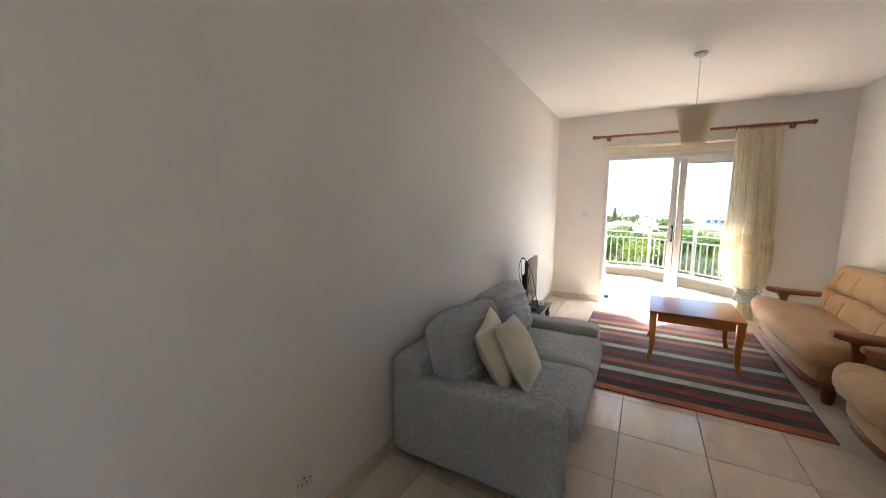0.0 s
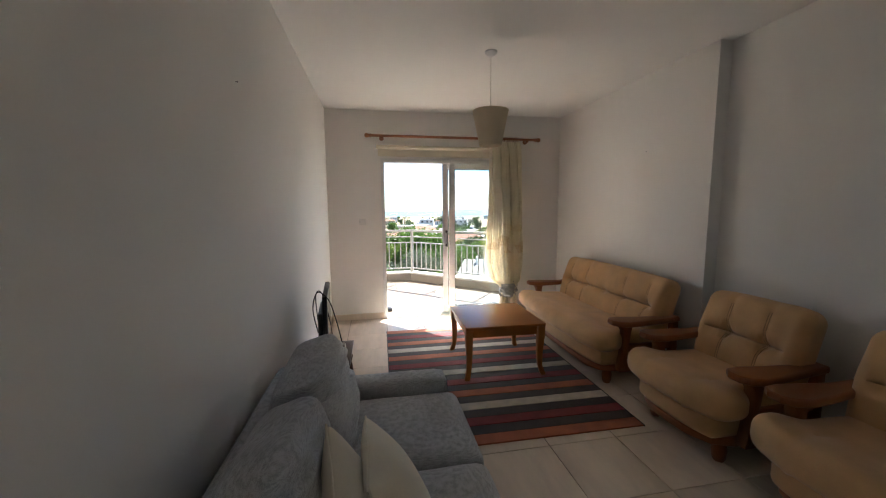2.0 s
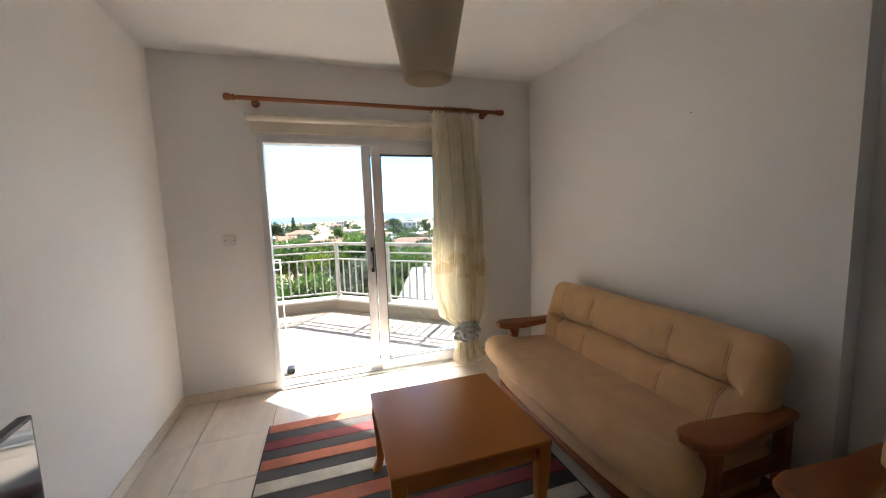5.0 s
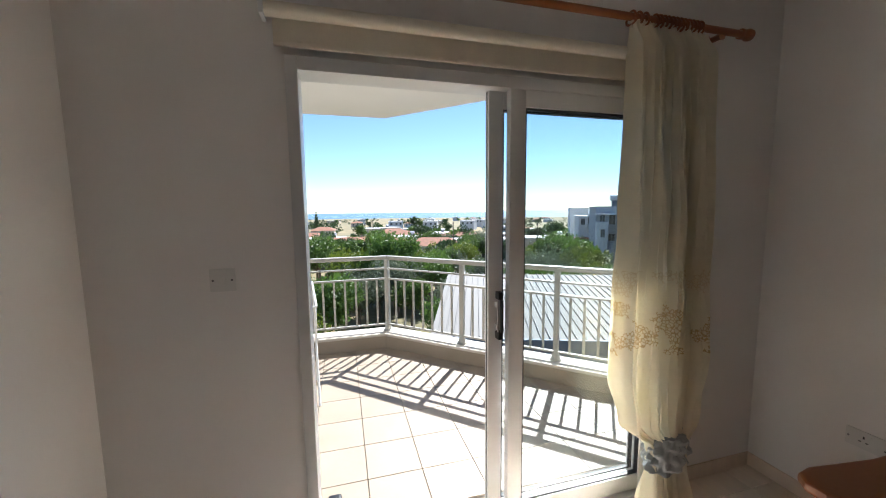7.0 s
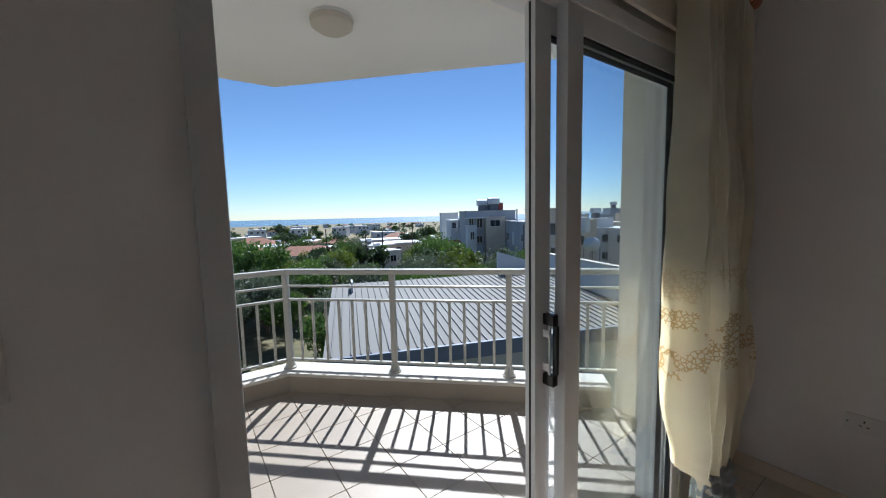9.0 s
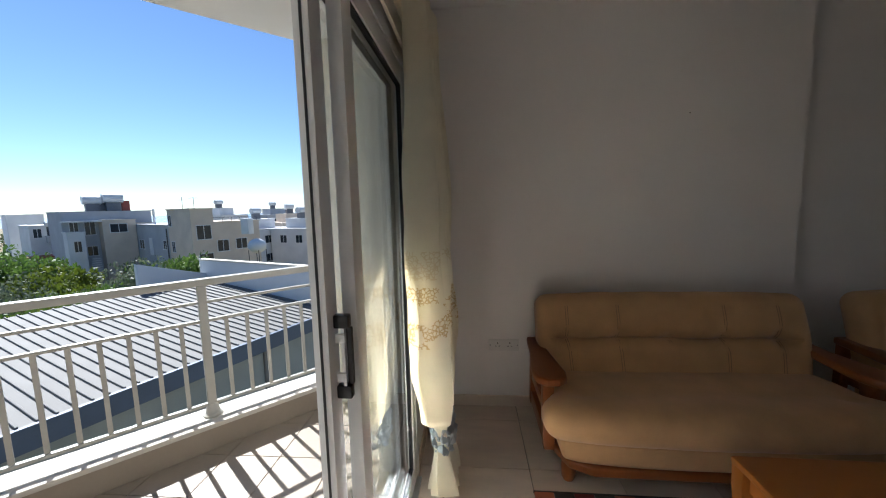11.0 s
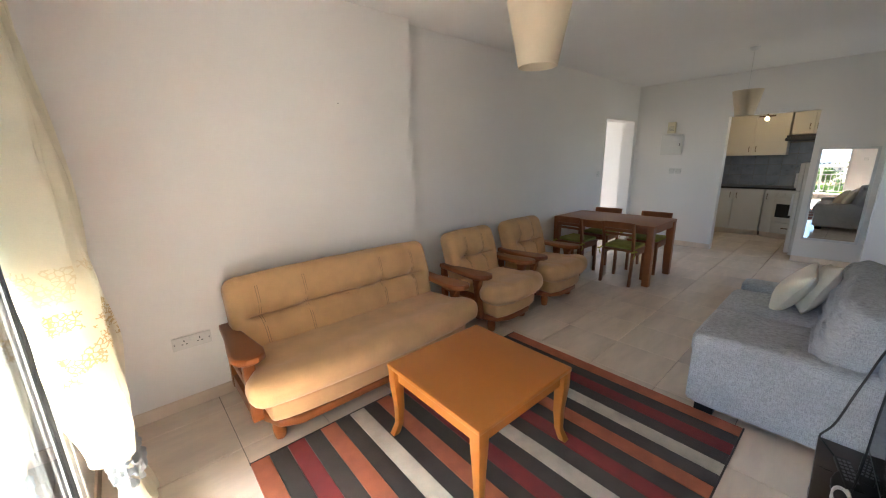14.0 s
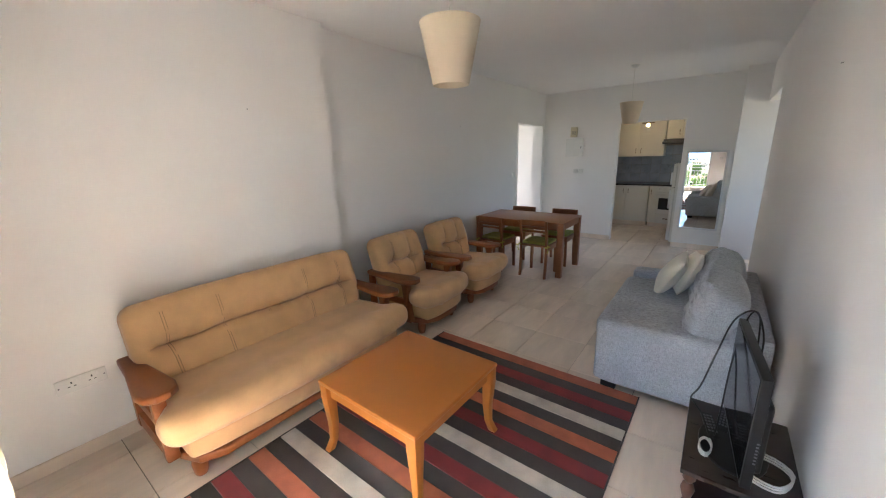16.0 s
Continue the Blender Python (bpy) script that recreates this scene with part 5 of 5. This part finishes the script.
for k in range(41):
    rb = new("rib", rib_me)
    rb.parent = roof
    rb.location = (0.12 + 0.208 * k, 0, 0)


def hw(name, r, mat, label=""):
    part(name, boxes(r), mat, hall, label, False).matrix_world = HM



hw("fascia", (-0.1, 9.2, -0.2, -0.12, -1.86, -1.5), M_NAVY, "navy blue fascia")
M_GREYWALL = surface("grey_green_render", (0.30, 0.33, 0.33), 0.9, 0.1, 1, 40, 0.1)
hw("wall", (0.0, 9.2, 0.0, 0.2, -9.5, -1.6), M_GREYWALL)
hw("wall", (0.0, 0.2, 0.2, 5.6, -9.5, -1.5), M_GREYWALL)
hw("wall", (0.2, 9.2, 5.6, 5.8, -9.5, -1.1), M_GREYWALL)
M_WHITEWALL = surface("white_parapet", (0.62, 0.64, 0.66), 0.9, 0.05, 1, 40, 0.05)
hw("parapet", (8.6, 8.75, -0.2, 6.2, -2.0, -0.30), M_WHITEWALL, "white gable parapet")
hw("parapet_cap", (8.56, 8.79, -0.24, 6.2, -0.30, -0.25), M_KERB)
bm = boxes((6.5, 8.6, 5.85, 6.0, -1.5, 0))
for v in bm.verts:
    if v.co.z > -0.5:
        v.co.z = -0.12 - 0.31 * (v.co.x - 6.5)
part("parapet", bm, M_WHITEWALL, hall, "white sloping rear parapet", False).matrix_world = HM
hw("rear_roof", (8.75, 17.0, 0.5, 6.0, -2.2, -2.0), M_ROOF)
hw("rear_wall", (9.2, 17.0, 0.5, 0.7, -9.5, -2.2), M_GREYWALL)
hw("rear_wall", (16.8, 17.0, 0.7, 6.0, -9.5, -2.2), M_GREYWALL)
hw("downpipe", (6.2, 6.28, -0.06, 0.0, -9.0, -1.86), M_BTN)
hw("skylight_fin", (0.6, 0.66, 4.6, 5.2, -1.2, -0.75), M_WHITEWALL)

# ---- apartment buildings and houses ----
M_BEIGEWALL = surface("beige_render", (0.62, 0.53, 0.44), 0.9, 0.1, 0.6, 20, 0.05)
M_GREYR = surface("grey_render", (0.42, 0.43, 0.46), 0.9, 0.1, 0.6, 20, 0.05)
M_WHITER = surface("white_render", (0.66, 0.66, 0.67), 0.9, 0.08, 0.6, 20, 0.05)
M_PANE = surface("dark_window_pane", (0.03, 0.035, 0.045), 0.12, 0.2, 1, 10, 0)
M_TERRA = surface("terracotta_tiles", (0.30, 0.13, 0.075), 0.9, 0.2, 1.5, 12, 0.2)
M_TANK = surface("white_tank", (0.62, 0.63, 0.64), 0.4, 0.05, 2, 20, 0)


def window_at(parent, x, y, z, w, h, side):
    """side 0: on the face towards -y, 1: on the face towards -x."""
    m = Matrix.Translation((x, y, z)) @ (Matrix() if side == 0 else Matrix.Rotation(radians(-90), 4, "Z"))
    fr = part("window", boxes((-w / 2 - 0.06, -w / 2, -0.05, 0.02, -h / 2, h / 2), (w / 2, w / 2 + 0.06, -0.05, 0.02, -h / 2, h / 2), (-w / 2 - 0.06, w / 2 + 0.06, -0.05, 0.02, h / 2, h / 2 + 0.06), (-w / 2 - 0.1, w / 2 + 0.1, -0.1, 0.02, -h / 2 - 0.08, -h / 2), (-0.025, 0.025, -0.045, 0.02, -h / 2, h / 2)), M_WHITER, parent, "", False)
    fr.matrix_local = m
    pn = part("pane", boxes((-w / 2, w / 2, -0.02, 0.015, -h / 2, h / 2)), M_PANE, fr, "", False)
    return fr


def tank_on(parent, x, y, z, s=1.0):
    bm = bmesh.new()
    tube(bm, (x - 0.7 * s, y, z + 1.1 * s), (x + 0.7 * s, y, z + 1.1 * s), 0.42 * s, None, 18)
    t = part("water_tank", bm, M_TANK, parent, "white solar water tank")
    bm = bmesh.new()
    box(bm, x - 0.5 * s, x + 0.5 * s, y - 0.3 * s, y + 0.3 * s, z, z + 0.75 * s)
    part("tank_stand", bm, M_BTN, t)


def block_building(name, label, m, volumes, windows, tanks, mats):
    ob = thing(name, label, "building", m)
    for (x0, x1, y0, y1, z0, z1), mat in zip(volumes, mats):
        part("wall", boxes((x0, x1, y0, y1, z0, z1)), mat, ob, "", False)
        part("roof_edge", boxes((x0 - 0.08, x1 + 0.08, y0 - 0.08, y1 + 0.08, z1, z1 + 0.12)), mat, ob, "", False)
    for w in windows:
        window_at(ob, *w)
    for t in tanks:
        tank_on(ob, *t)
    return ob


M_REDROOF = surface("red_sheet_roof", (0.30, 0.07, 0.05), 0.7, 0.15, 1.5, 20, 0.05)
M_PIPE = surface("dark_drainpipe", (0.05, 0.05, 0.055), 0.5, 0.1, 4, 30, 0)
flat = block_building("apartment_building", "beige rendered apartment building with flat roof", pose(35.75, 28.45, 0, 0, 0, -30),
                      [(0, 2.13, 0, 6.0, -11, 1.75), (2.13, 7.1, 0.05, 7, -11, 0.3), (0.02, 4.0, 6.0, 17.5, -11, 0.0)],
                      [(1.14, 0, -0.66, 1.35, 1.42, 0), (1.18, 0, -3.62, 1.32, 1.38, 0), (2.95, 0.05, -2.22, 1.13, 1.2, 0), (4.93, 0.05, -2.15, 1.17, 1.12, 0), (2.95, 0.05, -5.2, 1.13, 1.2, 0), (4.93, 0.05, -5.2, 1.17, 1.12, 0),
                       (0, 5.35, 0.55, 0.77, 1.15, 1), (0, 4.9, -2.3, 0.8, 1.1, 1), (0.02, 7.4, -2.2, 0.9, 1.0, 1), (0.02, 14.9, -2.4, 1.5, 1.1, 1)],
                      [], (M_BEIGEWALL, M_BEIGEWALL, M_GREYR))
bm = bmesh.new()
tube(bm, (-0.12, 6.3, -0.3), (-0.12, 6.3, -8.5), 0.06, None, 8)
part("drainpipe", bm, M_PIPE, flat, "dark drainpipe")
bm = bmesh.new()
tube(bm, (1.0, 13.2, 0.1), (1.0, 13.2, 2.0), 0.13, None, 10)
part("vent_pipe", bm, M_TANK, flat, "pale vent pipe")
part("side_door", boxes((-0.03, 0.03, 11.3, 12.3, -3.6, -1.5)), M_WHITER, flat, "white side door", False)
rl = boxes((2.2, 6.9, 0.16, 0.2, 0.82, 0.86))
for k in range(6):
    x = 2.2 + 0.94 * k
    box(rl, x - 0.02, x + 0.02, 0.16, 0.2, 0.42, 0.82)
part("roof_rail", rl, M_PIPE, flat, "thin dark roof rail", False)
for x in (0.5, 1.6):
    bm = bmesh.new()
    tube(bm, (x, 3.0, 1.8), (x, 3.0, 3.1), 0.025, None, 6)
    tube(bm, (x - 0.5, 3.0, 2.7 + 0.2 * x), (x + 0.5, 3.0, 2.7 + 0.2 * x), 0.02, None, 6)
    part("aerial", bm, M_PIPE, flat, "thin roof aerial")

grey = block_building("apartment_building", "grey and beige apartment building with roof tanks", pose(41.1, 44.2, 0, 0, 0, -30),
                      [(-3.2, 5.4, 1.6, 9, -13, 1.75), (0, 3.2, 0, 1.6, -13, 0.68), (-3.2, -1.7, -0.4, 1.6, -13, -0.62), (3.2, 5.4, 0.6, 1.6, -13, 0.2)],
                      [(1.5, 0, -0.25, 1.6, 1.0, 0), (-2.2, 1.6, -0.1, 0.7, 1.3, 0), (-0.8, 1.6, -0.2, 0.9, 1.5, 0), (-0.8, 1.6, -2.95, 0.9, 1.1, 0), (-2.4, -0.4, -2.2, 0.6, 1.2, 0), (4.3, 0.6, -0.8, 0.9, 0.8, 0)],
                      [(0.1, 4.0, 1.87, 1.25), (1.1, 4.4, 1.87, 1.25), (2.1, 3.8, 1.87, 1.45)], (M_GREYR, M_BEIGEWALL, M_WHITER, M_BEIGEWALL))
part("eave", boxes((-3.3, 0.0, -0.1, 1.6, 0.58, 0.75)), M_WHITER, grey, "white balcony eave", False)
part("roof_box", boxes((3.0, 3.8, 3.6, 4.4, 1.87, 3.2)), M_REDROOF, grey, "red roof tank", False)
for k in range(8):
    part("stair", boxes((-1.6 + 0.05 * k, -0.5, -0.6 + 0.1 * k, -0.5 + 0.1 * k, -5.6 + 0.25 * k, -5.5 + 0.25 * k)), M_WHITER, grey, "", False)

white = block_building("apartment_building", "white apartment building with stacked balconies", pose(42.5, 56.0, 0, 0, 0, -30),
                       [(0, 5.6, 0, 8, -13, 0.1), (-0.4, 2.9, -2.4, 0, -13, -3.95), (-0.4, 3.4, 14, 20, -13, 1.6), (1.4, 2.6, -0.8, 0, -2.1, -1.3), (1.4, 2.6, -0.8, 0, 0.12, 0.45)],
                       [(2.0, 0, -0.6, 0.9, 1.3, 0), (0.7, 0, -0.8, 0.7, 1.1, 0), (3.0, 0, -0.8, 0.6, 1.1, 0), (0.6, -2.4, -5.1, 0.8, 1.2, 0), (1.9, -2.4, -5.1, 0.9, 1.5, 0)],
                       [], (M_WHITER, M_GREYR, M_WHITER, M_GREYR, M_GREYR))
part("awning", boxes((-0.8, 3.3, -3.0, 0.0, -3.8, -3.62)), M_REDROOF, white, "red sheet lean-to roof", False)

for az, r, w, top, mat, rot in ((31, 66, 7, -1.6, M_WHITER, -20), (28, 74, 9, -0.9, M_BEIGEWALL, -35), (24, 62, 7, -1.6, M_WHITER, -12), (20.5, 80, 9, -0.2, M_WHITER, -25), (35.5, 95, 7, 0.6, M_WHITER, -15), (30, 110, 10, 0.3, M_GREYR, -30), (22, 120, 10, 1.0, M_BEIGEWALL, -20), (15, 95, 9, 0.6, M_WHITER, -10)):
    x, y = polar(az, r)
    block_building("town_house", "pale flat-roofed town building with roof tank", pose(x, y, 0, 0, 0, rot), [(0, w, 0, 8, -14, top), (w * 0.2, w * 0.7, 2, 6, top + 0.12, top + 1.6)],
                   [(w * 0.25, 0, top - 1.6, 1.4, 1.2, 0), (w * 0.7, 0, top - 1.6, 1.4, 1.2, 0), (w * 0.25, 0, top - 4.6, 1.4, 1.2, 0), (w * 0.7, 0, top - 4.6, 1.4, 1.2, 0), (0, 2.5, top - 1.6, 1.2, 1.2, 1), (0, 5.5, top - 1.6, 1.2, 1.2, 1)],
                   [(w * 0.4, 4, top + 1.72, 1.2)], (mat, mat))


def cottage(label, w, d, h, mat, hipped):
    ob = thing("house", label, "house", None, "houses in the town")
    part("wall", boxes((-w / 2, w / 2, -d / 2, d / 2, -3, h)), mat, ob, "", False)
    if hipped:
        bm = bmesh.new()
        e = [bm.verts.new((sx * (w / 2 + 0.4), sy * (d / 2 + 0.4), h)) for sx, sy in ((-1, -1), (1, -1), (1, 1), (-1, 1))]
        t = [bm.verts.new((-w / 4, 0, h + 1.5)), bm.verts.new((w / 4, 0, h + 1.5))]
        for f in ((e[0], e[1], t[1], t[0]), (e[1], e[2], t[1]), (e[2], e[3], t[0], t[1]), (e[3], e[0], t[0]), (e[3], e[2], e[1], e[0])):
            bm.faces.new(f)
        part("roof", bm, M_TERRA, ob, "terracotta hipped roof", False)
    else:
        part("roof", boxes((-w / 2 - 0.15, w / 2 + 0.15, -d / 2 - 0.15, d / 2 + 0.15, h, h + 0.25)), M_WHITER, ob, "flat white roof", False)
        tank_on(ob, w * 0.2, 0, h + 0.25, 0.9)
    for x in (-w * 0.3, w * 0.05, w * 0.33):
        window_at(ob, x, -d / 2, h - 1.4, 1.2, 1.2, 0)
    for y in (-d * 0.2, d * 0.25):
        window_at(ob, -w / 2, y, h - 1.4, 1.1, 1.2, 1)
    return ob


protos = [cottage("low white house with flat roof", 11, 8, 3.4, M_WHITER, False), cottage("low house with terracotta roof", 12, 9, 3.2, M_WHITER, True), cottage("two-storey pale house with flat roof", 9, 9, 6.0, M_WHITER, False),
          cottage("beige house with terracotta roof", 10, 10, 3.4, M_BEIGEWALL, True), cottage("long low beige building", 18, 8, 3.6, M_BEIGEWALL, False)]
rnd = random.Random(19)
spots = [(68, 88, 4), (75, 78, 1), (84, 92, 1), (89, 84, 3), (95, 76, 1), (100, 80, 0), (105, 74, 3), (80, 105, 0), (71, 110, 1), (66, 74, 0), (112, 85, 1), (92, 104, 0), (98, 110, 4), (58, 95, 4), (61, 120, 0)]
for k in range(95):
    spots.append((rnd.uniform(14, 128), 110 * (7.5 ** rnd.random()), rnd.randrange(5)))
done = set()
for az, r, k in spots:
    x, y = polar(az, r)
    m = pose(x, y, ground_z(x, y), 0, 0, az - 90 + rnd.uniform(-35, 35))
    if k in done:
        copy_thing(protos[k], m)
    else:
        done.add(k)
        protos[k].matrix_world = m
pole = thing("utility_pole", "dark wooden utility pole by the street", "utility pole", None, "utility poles")
bm = bmesh.new()
tube(bm, (0, 0, -0.5), (0, 0, 8), 0.14, 0.1, 10)
part("mast", bm, M_BARK, pole)
part("crossarm", boxes((-0.8, 0.8, -0.05, 0.05, 7.4, 7.5)), M_BARK, pole, "", False)
for i, (az, r) in enumerate(((66, 62), (63.5, 66), (72, 75), (59, 90), (85, 120))):
    x, y = polar(az, r)
    m = pose(x, y, ground_z(x, y), 0, 0, az)
    if i:
        copy_thing(pole, m)
    else:
        pole.matrix_world = m
st = thing("solar_water_tank", "white solar water tank on a thin stand", "water tank", pose(27.2, 16.2, 0))
bm = bmesh.new()
bmesh.ops.create_uvsphere(bm, u_segments=16, v_segments=10, radius=0.62, matrix=Matrix.Translation((0, 0, -1.2)) @ Matrix.Diagonal((1.15, 1, 0.9, 1)))
part("tank", bm, M_TANK, st)
part("cistern", rbox(-0.35, 0.35, -0.3, 0.3, -0.3, 0.9, 0.04, 2, Matrix.Translation((0.2, 0.8, 0))), M_TANK, st)
for x in (-0.5, 0.5):
    for y in (-0.4, 0.4):
        bm = bmesh.new()
        tube(bm, (x, y, -9), (x, y, -1.5), 0.03, None, 6)
        part("stand_leg", bm, M_PIPE, st)
